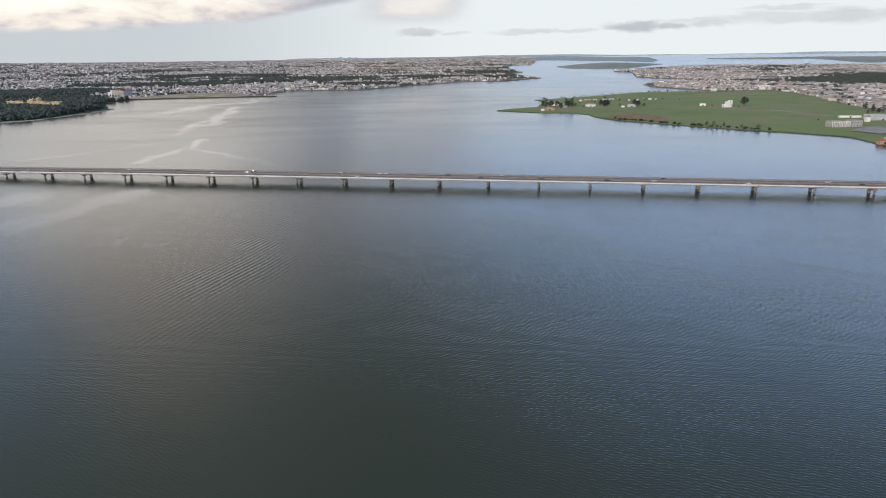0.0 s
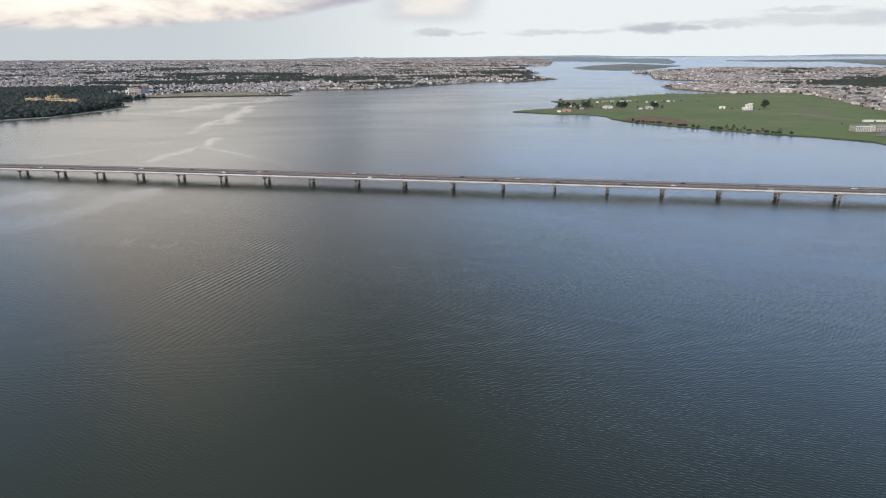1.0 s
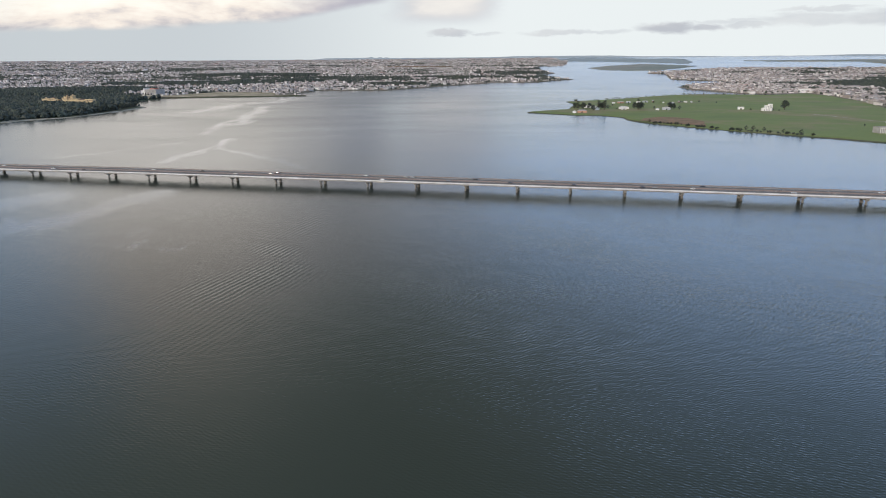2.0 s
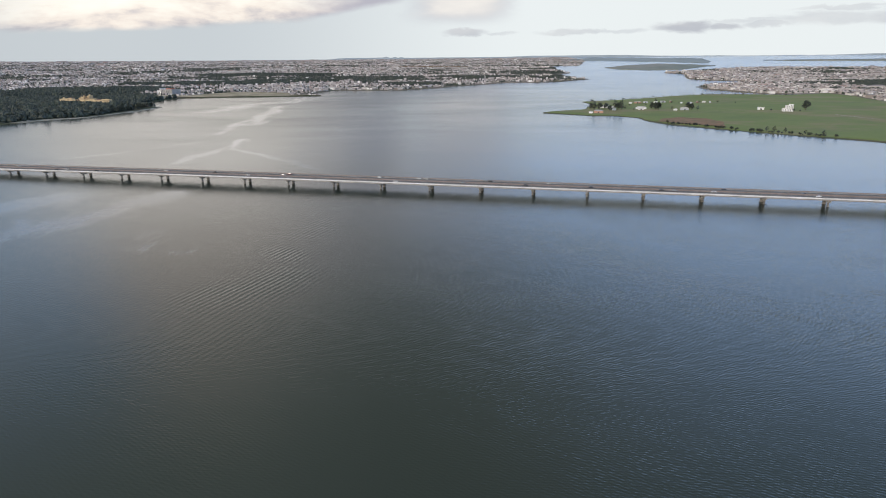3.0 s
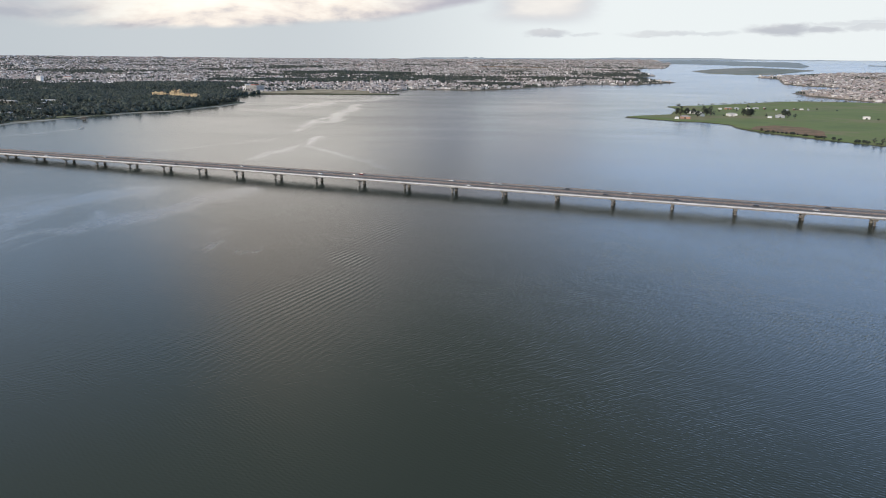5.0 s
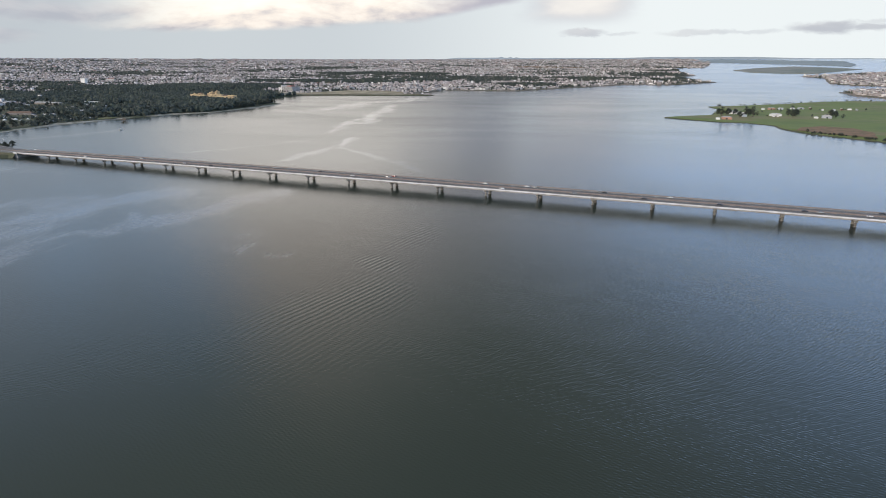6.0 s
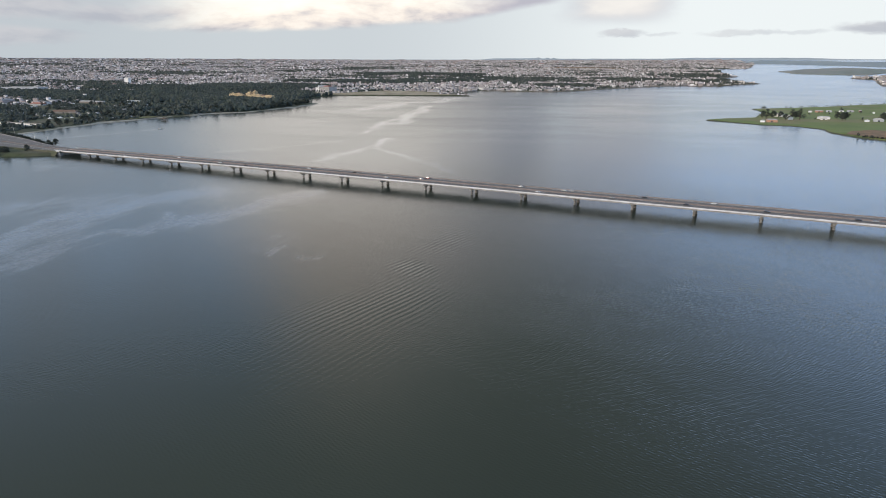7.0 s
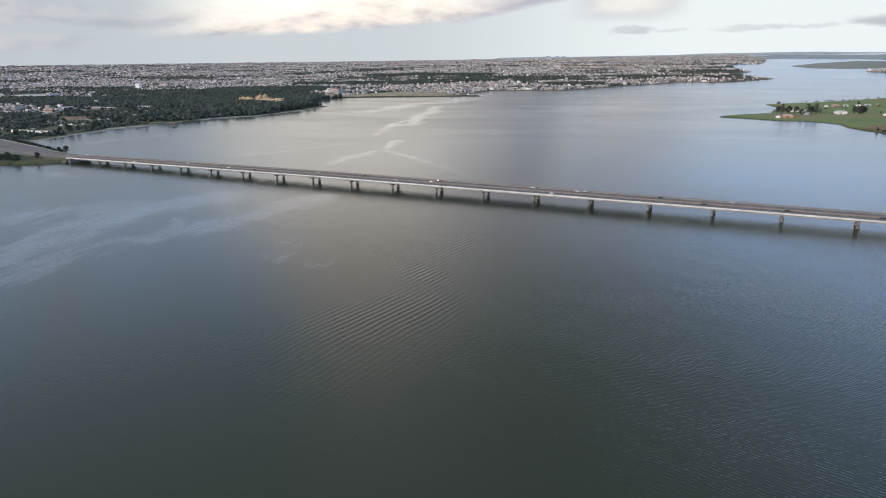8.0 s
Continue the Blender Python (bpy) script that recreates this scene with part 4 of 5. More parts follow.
def plant_trees():
    rng = random.Random(31)
    # on the meadow
    for kind, x, y, size in (("broad", 375, 1023, 1.75), ("tall", -80, 960, 1.25), ("broad", -68, 972, 1.35), ("broad", -88, 975, 1.1), ("tall", -20, 966, 1.35), ("broad", -28, 985, 1.3), ("broad", -45, 935, 1.05), ("tall", -34, 972, 1.2), ("broad", -55, 1010, 1.1),
                             ("thin", -12, 990, 1.1), ("broad", 62, 990, 1.35), ("broad", 48, 1004, 1.0), ("thin", 92, 1000, 0.75), ("broad", 134, 1000, 1.1), ("thin", 146, 985, 0.95),
                             ("thin", 120, 1010, 0.8), ("broad", 126, 992, 1.2), ("broad", 56, 978, 1.25), ("shrub", 300, 1000, 0.9), ("shrub", 345, 1000, 1.0), ("shrub", 355, 985, 0.8), ("thin", 421, 668, 0.5), ("thin", -95, 1245, 0.8),
                             ("shrub", 8, 985, 0.8), ("thin", 66, 1235, 0.9)):
        nursery.plant(kind, x, y, 1.4, size, rng)
    # shrubs along its shore
    for x, y in along([(66, 678), (100, 660), (168, 592), (250, 535), (300, 506)], 75, rng, 3.0):
        nursery.plant("shrub", x, y + 4, 0.6, rng.uniform(0.5, 1.15), rng)
    for x, y in ((212, 572), (222, 566), (238, 562), (262, 540), (284, 524), (64, 684)):
        nursery.plant("thin", x, y, 0.8, rng.uniform(0.7, 0.95), rng)
    for x, y in along([(-120, 1245), (-41, 1318), (41, 1415), (129, 1522), (222, 1606), (450, 1600)], 40, rng, 5):
        nursery.plant("shrub", x + 4, y - 8, 0.8, rng.uniform(0.5, 1.2), rng)
    for x, y in along([(0, 1080), (66, 1222), (186, 1241), (260, 1200)], 18, rng, 18):
        nursery.plant("shrub", x, y, 1.2, rng.uniform(0.5, 1.0), rng)
    # behind the meadow
    for x, y in along([(545, 800), (600, 870), (612, 1053), (640, 1311), (640, 1544), (600, 1690)], 70, rng, 14):
        nursery.plant(rng.choice(("broad", "tall", "thin")), x + 16, y, 1.2, rng.uniform(0.6, 1.0), rng)
    # the headland and the west shore
    for x, y in along([(-1225, 925), (-1215, 870), (-1200, 780), (-1215, 720), (-1225, 640), (-1262, 560), (-1275, 480)], 90, rng, 14):
        if inside(x + 8, y - 6, WEST):
            nursery.plant(rng.choice(("broad", "tall", "broad", "thin")), x - 10, y, 1.2, rng.uniform(0.75, 1.25), rng)
    for x, y in along([(-1275, 480), (-1280, 350), (-1272, 250), (-1245, 150), (-1290, 100)], 60, rng, 16):
        if inside(x + 6, y - 6, WEST):
            nursery.plant(rng.choice(("broad", "shrub", "thin", "shrub")), x - 8, y, 1.2, rng.uniform(0.6, 1.0), rng)
    for _ in range(130):
        x, y = rng.uniform(-1900, -1290), rng.uniform(180, 900)
        if not clear_of(x, y):
            nursery.plant(rng.choice(("broad", "tall", "thin", "broad")), x, y, 1.6, rng.uniform(0.6, 1.1), rng)
    # beside the road on the bank
    for x, y in along([(-990, 25), (-1022, 32), (-1080, 49), (-1150, 66), (-1215, 84)], 62, rng, 2):
        nursery.plant("shrub", x, y, 2.0, rng.uniform(0.7, 1.2), rng)
    nursery.plant("broad", -978, 21, 2.6, 0.8, rng)
    nursery.plant("broad", -1008, 29, 2.4, 0.6, rng)
    nursery.plant("broad", -962, -31, 1.6, 0.75, rng)
    for x, y in along([(-962, -62), (-985, -54), (-1010, -46), (-1060, -50), (-1200, -85)], 95, rng, 8):
        if y < -33 or x < -1060:
            nursery.plant("shrub", x, y, 1.6, rng.uniform(1.2, 2.1), rng)


plant_trees()
for first in nursery.kinds.values():
    del first["first"]

# ---- the road on the bank ----


def strip(name, label, near_edge, far_edge, heights, mat, category="road"):
    """A road between two edges of the plan."""
    verts, faces = [], []
    for (ax, ay), (bx, by), z in zip(near_edge, far_edge, heights):
        verts += [(ax, ay, z), (bx, by, z), (ax, ay - 6, -0.3), (bx, by + 6, -0.3)]
    for i in range(len(heights) - 1):
        a, b = 4 * i, 4 * i + 4
        faces += [(a, a + 1, b + 1, b), (a + 2, a, b, b + 2), (a + 1, a + 3, b + 3, b + 1)]
    me = mesh_of(name, verts, faces, [mat, SCRUB], [0, 1, 1] * (len(heights) - 1))
    return setting(name, me, label, category)


strip("road", "wide grey asphalt road running from the bridge onto the bank",
      [(-901.6, -25.1), (-950, -25), (-1020, -24), (-1080, -24), (-1150, -34), (-1260, -60), (-1420, -100)],
      [(-901.6, 3.3), (-950, 8), (-1020, 25), (-1080, 42), (-1150, 58), (-1260, 84), (-1420, 120)],
      [deck_z(-900) - 0.98, 5.3, 4.9, 4.6, 4.4, 4.3, 4.3], ASPHALT)

def road_lines():
    """Painted lines and a low median on the approach road."""
    near = [(-903, -25.1), (-950, -25), (-1020, -24), (-1080, -24), (-1150, -34), (-1260, -60)]
    wide = [(-903, 3.3), (-950, 8), (-1020, 25), (-1080, 42), (-1150, 58), (-1260, 84)]
    high = [deck_z(-900) - 0.98, 5.3, 4.9, 4.6, 4.4, 4.3]
    for share, half, rise, mat, name, label in ((0.06, 0.12, 0.02, PAINT, "edge_marking", "worn white edge line on the road"), (0.27, 0.10, 0.02, PAINT, "lane_marking", "worn white lane line on the road"),
                                                (0.50, 0.45, 0.8, RAIL, "road_median", "brown concrete median of the road"), (0.73, 0.10, 0.02, PAINT, "lane_marking", "worn white lane line on the road"),
                                                (0.36, 1.2, 0.03, PAVED, "kerb_island", "pale kerbed island between the lanes"), (0.94, 0.12, 0.02, PAINT, "edge_marking", "worn white edge line on the road")):
        verts, faces = [], []
        for (ax, ay), (bx, by), z in zip(near, wide, high):
            x, y = ax + (bx - ax) * share, ay + (by - ay) * share
            verts += [(x, y - half, z - 0.02), (x, y - half, z + rise), (x, y + half, z + rise), (x, y + half, z - 0.02)]
        for i in range(len(high) - 1):
            a = 4 * i
            faces += [(a + j, a + 4 + j, a + 5 + j, a + 1 + j) for j in range(3)]
        setting(name, mesh_of(name, verts, faces, [mat]), label, "road")


road_lines()

ROAD_EDGE = [(-950, 8), (-1020, 25), (-1080, 42), (-1150, 58), (-1260, 84)]


def crash_barrier():
    ob = thing("crash_barrier", 0, 0, 0)
    tagged(ob, "low pale concrete barrier along the road edge", "barrier")
    for (ax, ay), (bx, by) in zip(ROAD_EDGE, ROAD_EDGE[1:]):
        turn = math.degrees(math.atan2(by - ay, bx - ax))
        bm = boxed(0, math.dist((ax, ay), (bx, by)) - 0.1, -0.3, 0.3, 0, 0.9)
        bm.transform(pose(ax, ay - 1.0, 4.3, 0, 0, turn))
        part("segment", bm, CONCRETE, ob)


crash_barrier()

# ---- buildings ----


def hip_roof(w, d, z, rise, eave=0.5):
    bm = bmesh.new()
    a, e = w / 2 + eave, d / 2 + eave
    la, le = (a - e, 0.0) if a > e else (0.0, e - a)
    low = [bm.verts.new(v) for v in ((-a, -e, z), (a, -e, z), (a, e, z), (-a, e, z))]
    top = [bm.verts.new((-la - 0.01, -le, z + rise)), bm.verts.new((la + 0.01, le, z + rise))]
    if a > e:
        loops = ((0, 1, 5, 4), (2, 3, 4, 5), (1, 2, 5), (3, 0, 4))
    else:
        loops = ((1, 2, 5, 4), (3, 0, 4, 5), (0, 1, 4), (2, 3, 5))
    vs = low + top
    for f in loops:
        bm.faces.new([vs[i] for i in f])
    bm.faces.new(low[::-1])
    bmesh.ops.recalc_face_normals(bm, faces=bm.faces)
    return bm


def flat_roof(w, d, z, rim=0.8):
    bm = boxed(-w / 2 - 0.25, w / 2 + 0.25, -d / 2 - 0.25, d / 2 + 0.25, z, z + 0.3)
    for x0, x1, y0, y1 in ((-w / 2 - 0.25, w / 2 + 0.25, -d / 2 - 0.25, -d / 2), (-w / 2 - 0.25, w / 2 + 0.25, d / 2, d / 2 + 0.25),
                           (-w / 2 - 0.25, -w / 2, -d / 2, d / 2), (w / 2, w / 2 + 0.25, -d / 2, d / 2)):
        box(bm, x0, x1, y0, y1, z + 0.3, z + rim)
    return bm


PANES = {}


def pane_mesh(w, h):
    if (w, h) not in PANES:
        me = bpy.data.meshes.new("window")
        bm = boxed(-w / 2, w / 2, -0.12, 0.05, 0, h)
        bm.to_mesh(me)
        bm.free()
        me.materials.append(WINDOW)
        PANES[w, h] = me
    return PANES[w, h]


def block(parent, x, w, d, h, wall, roof, floors=0, bays=0, y=0.0, pitched=False, wide=1.6, tall=1.7):
    """One volume of a building: wall, roof and the windows of its front."""
    bm = boxed(x - w / 2, x + w / 2, y - d / 2, y + d / 2, -1.0, h)
    body = part("wall", bm, wall, parent)
    bm = hip_roof(w, d, h + 0.01, min(w, d) * 0.24) if pitched else flat_roof(w, d, h + 0.01)
    bmesh.ops.translate(bm, vec=(x, y, 0), verts=bm.verts)
    part("roof", bm, roof, parent)
    for f in range(floors):
        for b in range(bays):
            ob = new("window", pane_mesh(wide, tall))
            ob.parent = body
            ob.location = (x - w / 2 + w * (b + 0.5) / bays, y - d / 2, 0.9 + (h - 0.6) * f / floors)
    return body


def hotel():
    ob = thing("hotel", -1482, 962, 2.2, 3.5)
    tagged(ob, "ochre rendered hotel with stepped wings and brown roofs among trees", "building")
    block(ob, -66, 26, 14, 15.5, OCHRE, OCHRE, 4, 7)
    block(ob, -46, 13, 12, 18.0, OCHRE, TILES, 4, 3, pitched=True)
    block(ob, -34, 8, 11, 13.5, OCHRE, OCHRE, 3, 2)
    block(ob, -22, 12, 12, 10.5, OCHRE, TILES, 2, 3, pitched=True)
    block(ob, -12, 8, 14, 18.5, OCHRE, OCHRE, 5, 2)
    block(ob, -3, 9.5, 15, 21.0, OCHRE, OCHRE, 5, 3)
    block(ob, 6.5, 9, 13, 17.0, OCHRE, TILES, 4, 3, pitched=True)
    block(ob, 15, 7, 13, 24.0, OCHRE, OCHRE, 6, 2)
    block(ob, 26, 14, 12, 15.5, OCHRE, OCHRE, 4, 4)
    block(ob, 44, 21, 13, 12.5, OCHRE, TILES, 3, 6, pitched=True)
    block(ob, 67, 24, 13, 14.0, OCHRE, OCHRE, 4, 7)
    for x, z in ((-12, 19.4), (-3, 21.9), (15, 24.9), (-70, 16.4)):
        part("turret", boxed(x - 1.4, x + 1.4, -1.6, 1.6, z, z + 3.2), OCHRE, ob)
        part("turret_roof", hip_roof(2.8, 3.21, z + 3.21, 1.6, 0.3), TILES, ob)
    for x, w in ((-66, 22), (44, 18), (67, 20)):
        part("terrace", boxed(x - w / 2, x + w / 2, -11.5, -7.1, -1, 3.4), PAVED, ob)


def office_block():
    ob = thing("office_building", -1540, 1412, 2.0, -18)
    tagged(ob, "large grey office building with a red roof structure", "building")
    block(ob, 4, 62, 34, 19, STONE, STONE, 5, 15, wide=2.2, tall=1.4)
    block(ob, -30.2, 6, 36, 22, WHITE, WHITE, 5, 1)
    part("roof_structure", boxed(-10, 14, -9, 9, 19.9, 23), RED, ob, "red rooftop structure")
    part("terrace", boxed(-42, 42, -40, -17.2, -1, 2.5), PAVED, ob)


def white_block():
    ob = thing("apartment_building", 330, 978, 1.5, 8)
    tagged(ob, "white stepped building alone on the meadow", "building")
    block(ob, 4.5, 7, 10, 14.5, WHITE, WHITE, 5, 2, wide=1.0)
    block(ob, -2.6, 6.4, 9, 12.0, WHITE, WHITE, 4, 2, wide=1.0)
    block(ob, -9.4, 6.4, 8, 6.0, WHITE, WHITE, 2, 2, wide=1.0)


def villa():
    ob = thing("civic_building", 428, 572, 1.6, 14)
    ob.scale = (0.8, 0.8, 0.85)
    tagged(ob, "grey-white two-storey building with a long colonnade", "building")
    block(ob, -17, 30, 20, 10.5, STONE, PAVED, 2, 8, wide=1.5, tall=2.6)
    block(ob, 22, 26, 20, 11.5, STONE, PAVED, 2, 4, wide=1.5, tall=2.6)
    block(ob, 3.5, 10.8, 16, 9.0, STONE, PAVED)
    for k in range(9):
        part("column", boxed(-31 + 3.6 * k, -30.3 + 3.6 * k, -12.6, -11.9, -1, 9.4), WHITE, ob)
    part("portico_beam", boxed(-31.5, -1.0, -12.8, -10.2, 9.4, 10.6), WHITE, ob)
    for k in range(5):
        part("column", boxed(0.2 + 2.1 * k, 0.9 + 2.1 * k, -10.6, -9.9, -1, 10.0), WHITE, ob)
    part("portico_beam", boxed(-0.2, 9.6, -10.8, -8.2, 10.0, 11.0), WHITE, ob)


def shed(x, y, w, d, h, turn, wall, roof, label, pitched=True, z=1.6):
    ob = thing("shed", x, y, z, turn)
    tagged(ob, label, "building")
    block(ob, 0, w, d, h, wall, roof, pitched=pitched)
    if w > 9:
        part("door", boxed(-1.6, 1.6, -d / 2 - 0.08, -d / 2 + 0.02, -0.5, min(2.6, h - 0.5)), WINDOW, ob)
    return ob


hotel()
office_block()
white_block()
villa()
TIN = material("tin_roof", grainy((0.58, 0.57, 0.55), (0.44, 0.41, 0.38), 0.12, 1.2, 0.25), 0.55)
TERRACOTTA = material("terracotta_wall", grainy((0.46, 0.27, 0.19), (0.36, 0.21, 0.15), 0.1, 1.0, 0.25), 0.85)
shed(-68, 890, 20, 9, 4.2, 3, TERRACOTTA, ROOFS, "terracotta farmhouse by the point of the meadow")
shed(-84, 880, 8, 8, 3.1, 0, WHITE, TIN, "small white house by the waterside")
shed(-58, 1035, 23, 12, 3.8, -8, WHITE, TIN, "white shed with a pale tin roof")
shed(-40, 1010, 12, 9, 3.6, 12, WHITE, TIN, "white shed with a pale tin roof")
shed(-36, 960, 9, 9, 3.9, -4, WHITE, TIN, "small white house between the trees")
shed(24, 1006, 23, 10, 3.6, 2, WHITE, TIN, "long white shed with a pale tin roof")
shed(24, 985, 12, 6, 2.2, 2, WHITE, TIN, "low white shed on the grass")
shed(98, 978, 8, 7, 2.5, -6, WHITE, TIN, "small pale hut on the grass")
shed(118, 990, 17, 11, 4.2, 6, GREY, TIN, "grey farm shed beside a tree")
shed(283, 1023, 13, 7, 4.6, 0, WHITE, TIN, "small white hut with an open front", False)
for k, (x, y, w) in enumerate(((66, 1222, 16), (84, 1230, 22), (104, 1236, 9), (128, 1206, 7), (150, 1200, 11), (168, 1226, 8), (186, 1241, 14), (200, 1236, 6), (20, 1190, 26), (2, 1184, 12), (40, 1204, 18))):
    shed(x, y, w * 0.62, 5, 2.4 + (k % 3) * 0.5, (k * 37) % 20 - 10, (WHITE, GREY, TERRACOTTA)[k % 3], TIN, "low weathered outbuilding at the back of the meadow")
shed(530, 690, 46, 22, 9.0, 10, GREY, TIN, "long pale building with a flat roof", False)
shed(497, 735, 40, 6, 3.0, 8, WHITE, TIN, "long low white building beside the meadow", False)
shed(497, 656, 7, 7, 8.0, 10, WHITE, PAVED, "small white tower-like building", False)
for x, y, w, red in ((402, 352, 14, 1), (414, 364, 16, 1), (428, 352, 14, 0), (440, 372, 18, 1), (424, 386, 12, 0), (450, 350, 15, 1), (462, 384, 16, 0)):
    shed(x, y, w, 9, 4.0, (x * 7) % 30 - 15, TERRACOTTA if red else WHITE, RED if red else ROOFS, "waterfront house with a reddish roof" if red else "pale house at the waterfront")
shed(-2750, 1050, 150, 60, 11, 24, GREY, STONE, "very large grey warehouse with a pale front among trees", False)
shed(-1836, 530, 44, 13, 5.0, 8, STONE, RED, "white building with a red roof among trees")
shed(-1708, 716, 74, 9, 4.5, 10, WHITE, TIN, "long row of white bungalows among trees")
shed(-1652, 727, 22, 9, 4.5, 10, WHITE, TIN, "white bungalow among trees")
shed(-1345, 188, 112, 6, 4.0, 4, WHITE, PAVED, "long low white wall-like building by the bank", False)
shed(-1527, 400, 60, 14, 4.5, 24, DULL, TILES, "long brown-roofed building near the bank")
shed(-1776, 648, 92, 13, 4.5, 4, DULL, STONE, "grey-roofed hall among trees")
shed(-2260, 2346, 150, 30, 12, 0, WHITE, PAVED, "wide white building with a pale flat roof", False)
shed(-2930, 1663, 26, 16, 26, 5, WHITE, WHITE, "white tower block above the trees", False)


def town_houses():
    """Single houses near the water, each one apart."""
    rng = random.Random(77)
    walls = (STONE, DULL, DULL, STONE, GREY, WHITE)
    roofs = (TIN, ROOFS, STONE, PAVED, PAVED, ROOFS, ROOFS)
    tell = {WHITE: "white", GREY: "grey", DULL: "stained", STONE: "grey"}
    over = {TIN: "pale tin", ROOFS: "weathered sheet", STONE: "grey slate", PAVED: "flat concrete"}

    def house(x, y, w, d, h, turn, place):
        wall, roof = rng.choice(walls), rng.choice(roofs)
        ob = thing("house", x, y, 1.6, turn)
        tagged(ob, f"{tell[wall]} rendered house with a {over[roof]} roof {place}", "house", "houses on the bank")
        block(ob, 0, w, d, h, wall, roof, pitched=roof is not PAVED)

    for _ in range(125):
        x, y = rng.uniform(-1950, -1290), rng.uniform(130, 700)
        if wooded(x, y) < 0.95 and not clear_of(x, y) and inside(x + 25, y - 25, WEST):
            house(x, y, rng.triangular(7, 26, 10), rng.uniform(5, 8), rng.choice((2.6, 2.8, 3.0, 3.4)), rng.uniform(-4, 22), "among trees")
    for x, y in along([(-1610, 1600), (-1500, 1605), (-1422, 1621), (-1241, 1705), (-1120, 1735)], 40, rng, 16):
        house(x, y, rng.uniform(10, 26), rng.uniform(8, 14), rng.choice((3.6, 5.0, 6.6)), rng.uniform(20, 70), "near the beach")
    for x, y in along([(-1120, 1790), (-950, 1815), (-830, 1830), (-740, 2080)], 70, rng, 14):
        house(x - 6, y + 22, rng.uniform(10, 20), rng.uniform(8, 13), rng.choice((3.4, 6.4, 6.6)), rng.uniform(-10, 40), "at the water's edge")
    for x, y in along([(650, 870), (640, 1053), (665, 1311), (670, 1500), (650, 1640)], 70, rng, 10):
        house(x + 14, y, rng.uniform(9, 18), rng.uniform(8, 12), rng.choice((3.4, 6.4, 6.6, 9.4)), rng.uniform(-20, 40), "beyond the meadow")


town_houses()


def pavilion():
    """A thatched hut on stilts off the west shore."""
    ob = thing("stilt_hut", -1180, 384, 0.0, 15)
    tagged(ob, "brown thatched hut on stilts in shallow water", "hut")
    for x in (-5, 0, 5):
        for y in (-3, 3):
            part("stilt", boxed(x - 0.15, x + 0.15, y - 0.15, y + 0.15, -1.5, 4.2), BARK, ob)
    part("platform", boxed(-6, 6, -4, 4, 1.2, 1.5), BARK, ob)
    part("thatch", hip_roof(12, 8, 4.2, 3.2, 0.8), BARK, ob, "brown thatched roof")


pavilion()


def tents():
    """White dome tents on the grass near the bank."""
    first = None
    for x, y, size in ((-1392, 300, 1.0), (-1380, 318, 0.8), (-1402, 284, 0.9), (-1368, 296, 0.7), (-1352, 322, 0.75), (-1412, 306, 0.7)):
        m = pose(x, y, 1.8) @ Matrix.Diagonal((size, size, size, 1))
        if first is not None:
            keep = first.scale.copy()
            first.scale = (1, 1, 1)
            copy_thing(first, m)
            first.scale = keep
            continue
        first = thing("tent", x, y, 1.8)
        tagged(first, "white peaked event tent on the grass", "tent", "tents by the bank")
        bm = bmesh.new()
        rings = []
        for r, z in ((5.2, 2.6), (3.4, 3.6), (1.5, 4.6), (0.1, 6.0)):
            rings.append([bm.verts.new((r * math.cos(i * math.pi / 6), r * math.sin(i * math.pi / 6), z)) for i in range(12)])
        for one, two in zip(rings, rings[1:]):
            for i in range(12):
                j = (i + 1) % 12
                bm.faces.new((one[i], one[j], two[j], two[i]))
        bm.faces.new(rings[-1])
        part("canopy", bm, WHITE, first)
        for i in range(6):
            a = i * math.pi / 3
            part("post", boxed(4.9 * math.cos(a) - 0.08, 4.9 * math.cos(a) + 0.08, 4.9 * math.sin(a) - 0.08, 4.9 * math.sin(a) + 0.08, -0.6, 2.66), STEEL, first)
        first.matrix_world = m


tents()


def motor_boat():
    """A small white boat crossing the bay."""
    ob = thing("motor_boat", -1058, 272, 0.0, 84)
    tagged(ob, "small white open motor boat crossing the bay", "boat")
    bm = bmesh.new()
    rows = []
    for x, half, keel in ((-4.0, 1.15, -0.1), (-1.0, 1.3, -0.25), (2.0, 1.0, -0.2), (4.6, 0.06, 0.35)):
        rows.append([bm.verts.new(v) for v in ((x, -half, 0.9), (x, -half * 0.7, keel), (x, half * 0.7, keel), (x, half, 0.9))])
    for one, two in zip(rows, rows[1:]):
        for i in range(4):
            j = (i + 1) % 4
            bm.faces.new((one[i], one[j], two[j], two[i]))
    bm.faces.new(rows[0][::-1])
    bm.faces.new(rows[-1])
    bmesh.ops.recalc_face_normals(bm, faces=bm.faces)
    part("hull", bm, WHITE, ob)
    part("canopy", boxed(-2.2, 1.0, -1.0, 1.0, 2.1, 2.2), GREY, ob)
    for x in (-2.1, 0.9):
        for y in (-0.95, 0.95):
            part("canopy_post", boxed(x - 0.04, x + 0.04, y - 0.04, y + 0.04, 0.85, 2.1), STEEL, ob)
    part("outboard_motor", boxed(-4.5, -3.95, -0.25, 0.25, 0.2, 1.4), RAIL, ob)


motor_boat()


def patch_of_ground(name, outline, z, mat, label):
    rim = wander(outline, 10, 5)
    verts = [drawn(x, y, z + 0.6 + 0.5 * noise.noise(Vector((x * 0.008, y * 0.008, 5)))) for x, y in rim]
    setting(name, mesh_of(name, verts, [tuple(range(len(rim)))], [mat]), label, "ground")


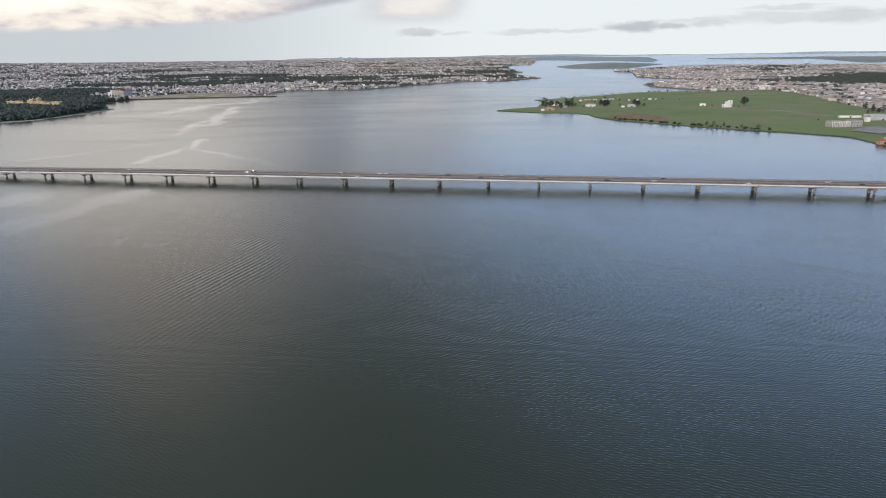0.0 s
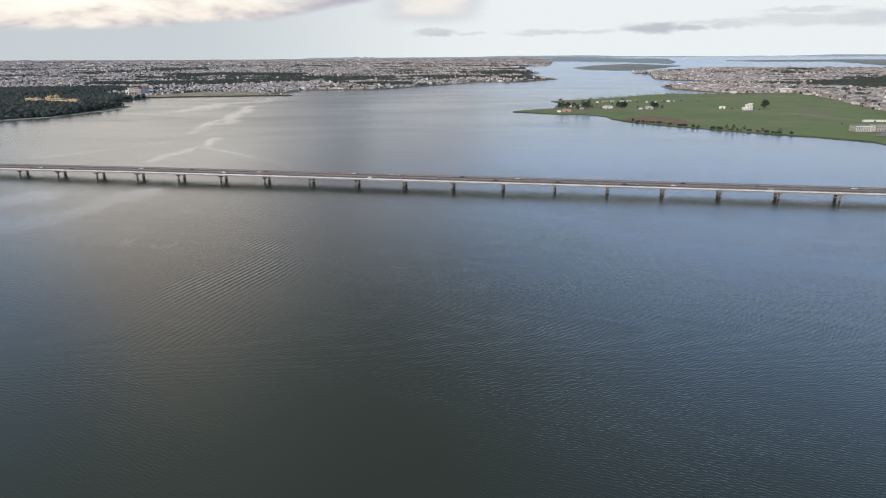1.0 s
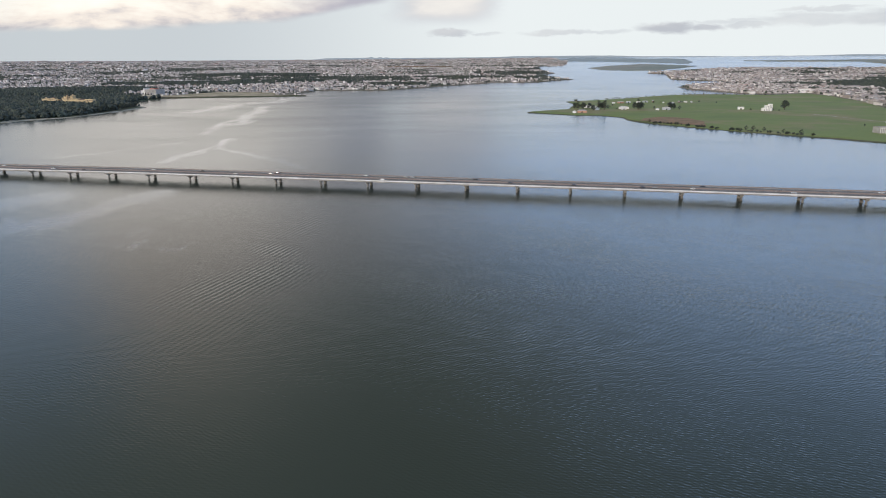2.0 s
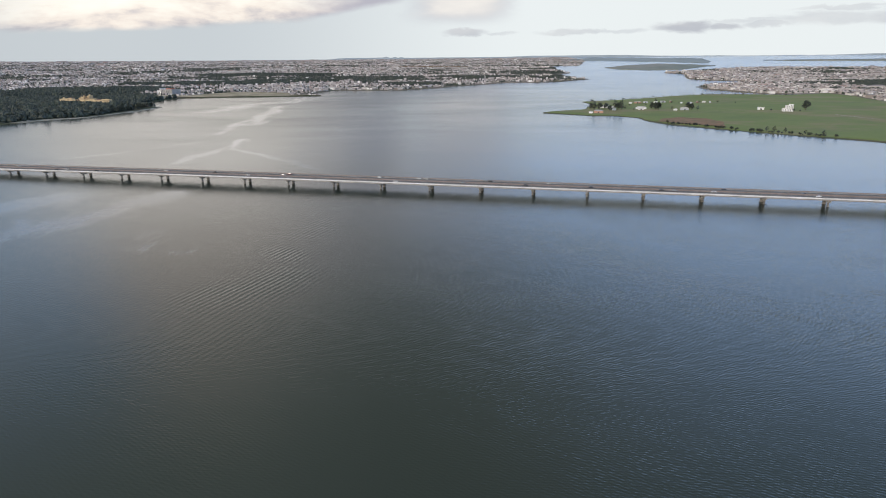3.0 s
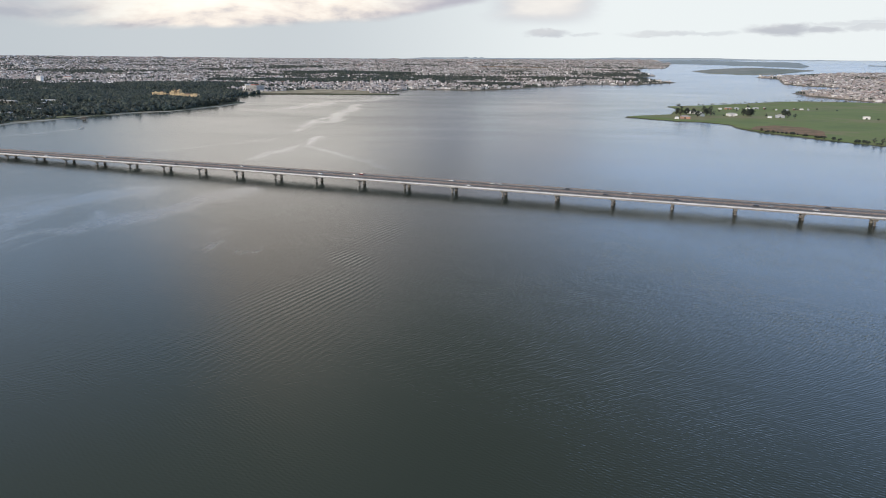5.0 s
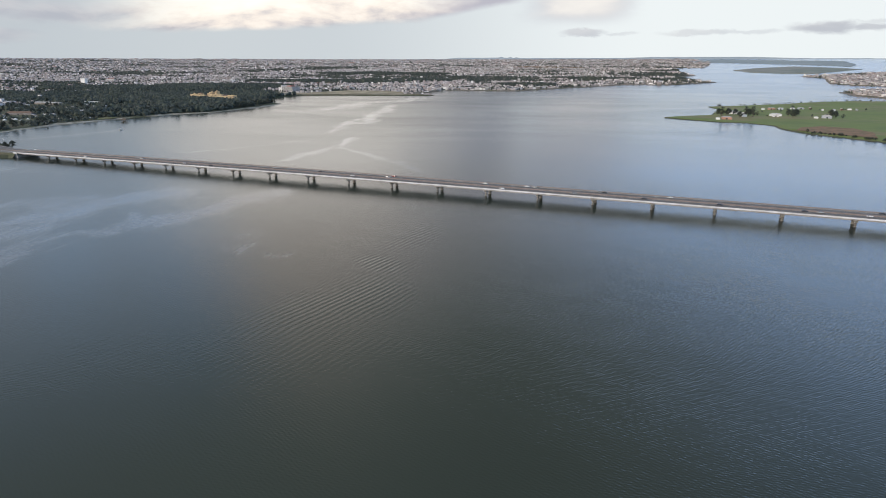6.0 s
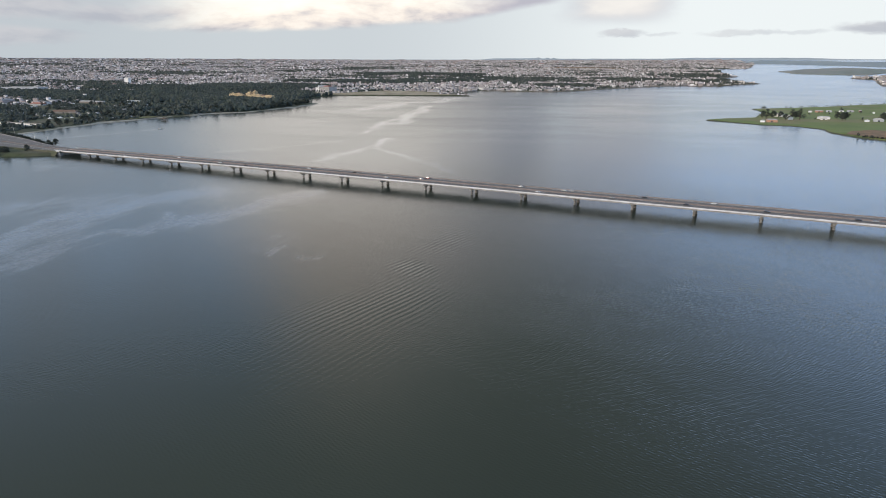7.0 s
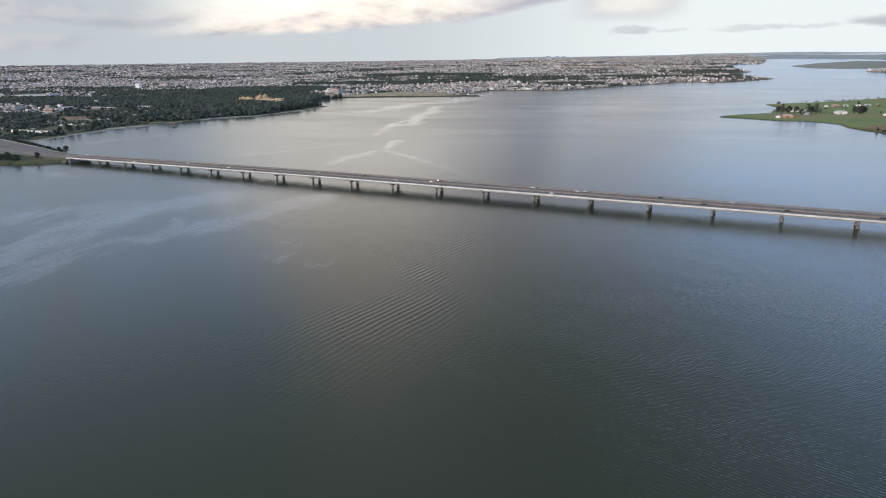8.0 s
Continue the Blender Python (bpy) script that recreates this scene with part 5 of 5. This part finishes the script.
patch_of_ground("bank_lawn", [(-1252, 345), (-1250, 380), (-1248, 425), (-1274, 430), (-1284, 385), (-1268, 350)], 2.0, LAWN, "yellowed lawn by the waterside")
patch_of_ground("office_yard", [(-1560, 1262), (-1500, 1250), (-1452, 1290), (-1450, 1335), (-1520, 1352), (-1580, 1310)], 2.6, PAVED, "pale paved yard beside the bay")
patch_of_ground("earth_patch", [(46, 706), (60, 765), (96, 800), (142, 780), (164, 715), (158, 634), (92, 672)], 1.7, EARTH, "bare reddish earth on the meadow by the shore")
patch_of_ground("beach", BEACH, 2.4, DRY, "pale sandy flat along the bay")
patch_of_ground("red_slope", RED_SLOPE, 3.0, EARTH, "bare red earth slope amid the far town")
patch_of_ground("sand_spit", [(-330, 2545), (-262, 2775), (-186, 2896), (-240, 2890), (-335, 2760)], 3.0, DRY, "pale sandy spit at the end of the town")
strip_track = [(401, 900), (430, 842), (458, 785), (480, 752), (498, 742)]
patch_of_ground("track", [(x - 1.6, y) for x, y in strip_track] + [(x + 1.6, y + 1) for x, y in strip_track[::-1]], 1.75, SAND, "pale worn track across the meadow")
patch_of_ground("yard", [(412, 500), (440, 540), (480, 570), (500, 540), (470, 480), (440, 460)], 1.9, PAVED, "pale paved yard round the civic building")


def cars():
    rng = random.Random(9)
    bodies = {"white": (0.75, 0.75, 0.74), "black": (0.03, 0.03, 0.035), "grey": (0.35, 0.36, 0.37), "dark red": (0.22, 0.03, 0.03)}
    coats = {k: material(k.replace(" ", "_") + "_car_paint", lambda n, c, v=v: n.mix(n.noise(c, 1.0, 2.0), v, tuple(min(1, q * 1.1) for q in v)), 0.25) for k, v in bodies.items()}
    rubber = material("tyre_rubber", grainy((0.03, 0.03, 0.03), (0.045, 0.045, 0.045), 2.0, 10.0, 0.3), 0.9)
    made = {}

    def build(tint):
        car = thing("car", 0, 0, 0)
        tagged(car, f"{tint} saloon car on the bridge carriageway", "car", "cars on the bridge")
        bm = bmesh.new()
        line = ((-2.2, 0.35), (-2.2, 0.85), (-1.5, 0.95), (1.0, 0.95), (2.1, 0.8), (2.25, 0.4))
        for side in (-0.88, 0.88):
            bm.faces.new([bm.verts.new((x, side, z)) for x, z in line])
        vs = list(bm.verts)
        for i in range(6):
            j = (i + 1) % 6
            bm.faces.new((vs[i], vs[j], vs[6 + j], vs[6 + i]))
        bmesh.ops.recalc_face_normals(bm, faces=bm.faces)
        part("body", bm, coats[tint], car)
        bm = bmesh.new()
        vs = box(bm, -1.5, 1.0, -0.8, 0.8, 0.95, 1.42)
        for v in vs[4:]:
            v.co.x = v.co.x * 0.68 - 0.1
            v.co.y *= 0.85
        glass = part("cabin", bm, WINDOW, car)
        part("roof", boxed(-1.05, 0.55, -0.66, 0.66, 1.42, 1.47), coats[tint], glass)
        for x in (-1.35, 1.35):
            for y in (-0.8, 0.8):
                bm = bmesh.new()
                bmesh.ops.create_cone(bm, cap_ends=True, segments=12, radius1=0.32, radius2=0.32, depth=0.22, matrix=Matrix.Translation((x, y, 0.32)) @ Matrix.Rotation(radians(90), 4, "X"))
                part("wheel", bm, rubber, car)
        return car

    for x, y, tint in ((-623, -3, "white"), (-630, -10, "black"), (-580, -7, "black"), (-502, 6.8, "white"), (-442, 6.8, "black"), (-397, -3, "white"), (-360, 3, "white"), (-356, 10.4, "dark red"),
                       (-257, 10.4, "white"), (-234, -6.8, "white"), (-215, 10.4, "white"), (-208, 10.4, "white"), (-168, -3, "grey"), (-148, 10.4, "grey"), (-143, 10.4, "black"), (-107, -3, "black"),
                       (-87, 10.4, "white"), (-47, -3, "black"), (15, -3, "black"), (26, -3, "grey"), (59, -3, "white"), (69, 10.4, "black"), (133, 3, "black"), (142, -6.8, "white"), (-700, 6.8, "white"), (-780, -7, "white"), (215, 6.8, "white"), (240, -3, "black"), (-845, 3, "grey")):
        at = BRIDGE @ Vector((x, y, deck_z(x) - 0.95))
        m = pose(*at, 0, 0, 0.8 if y < 0 else 180.8)
        if tint in made:
            copy_thing(made[tint], m)
        else:
            made[tint] = build(tint)
            made[tint].matrix_world = m


cars()


def masts():
    for x, y, h in ((-1168, 74, 14), (-1075, 50, 12), (-1010, 30, 12)):
        ob = thing("street_lamp", x, y, 2.0)
        tagged(ob, "tall grey steel lamp post beside the road", "street lamp", "lamp posts by the road")
        bm = bmesh.new()
        bmesh.ops.create_cone(bm, cap_ends=True, segments=8, radius1=0.22, radius2=0.1, depth=h, matrix=Matrix.Translation((0, 0, h / 2)))
        part("post", bm, STEEL, ob)
        part("arm", boxed(-0.06, 0.06, -2.4, 0, h - 0.2, h), STEEL, ob)
        part("lamp_head", boxed(-0.2, 0.2, -3.2, -2.2, h - 0.25, h - 0.05), GREY, ob)


masts()
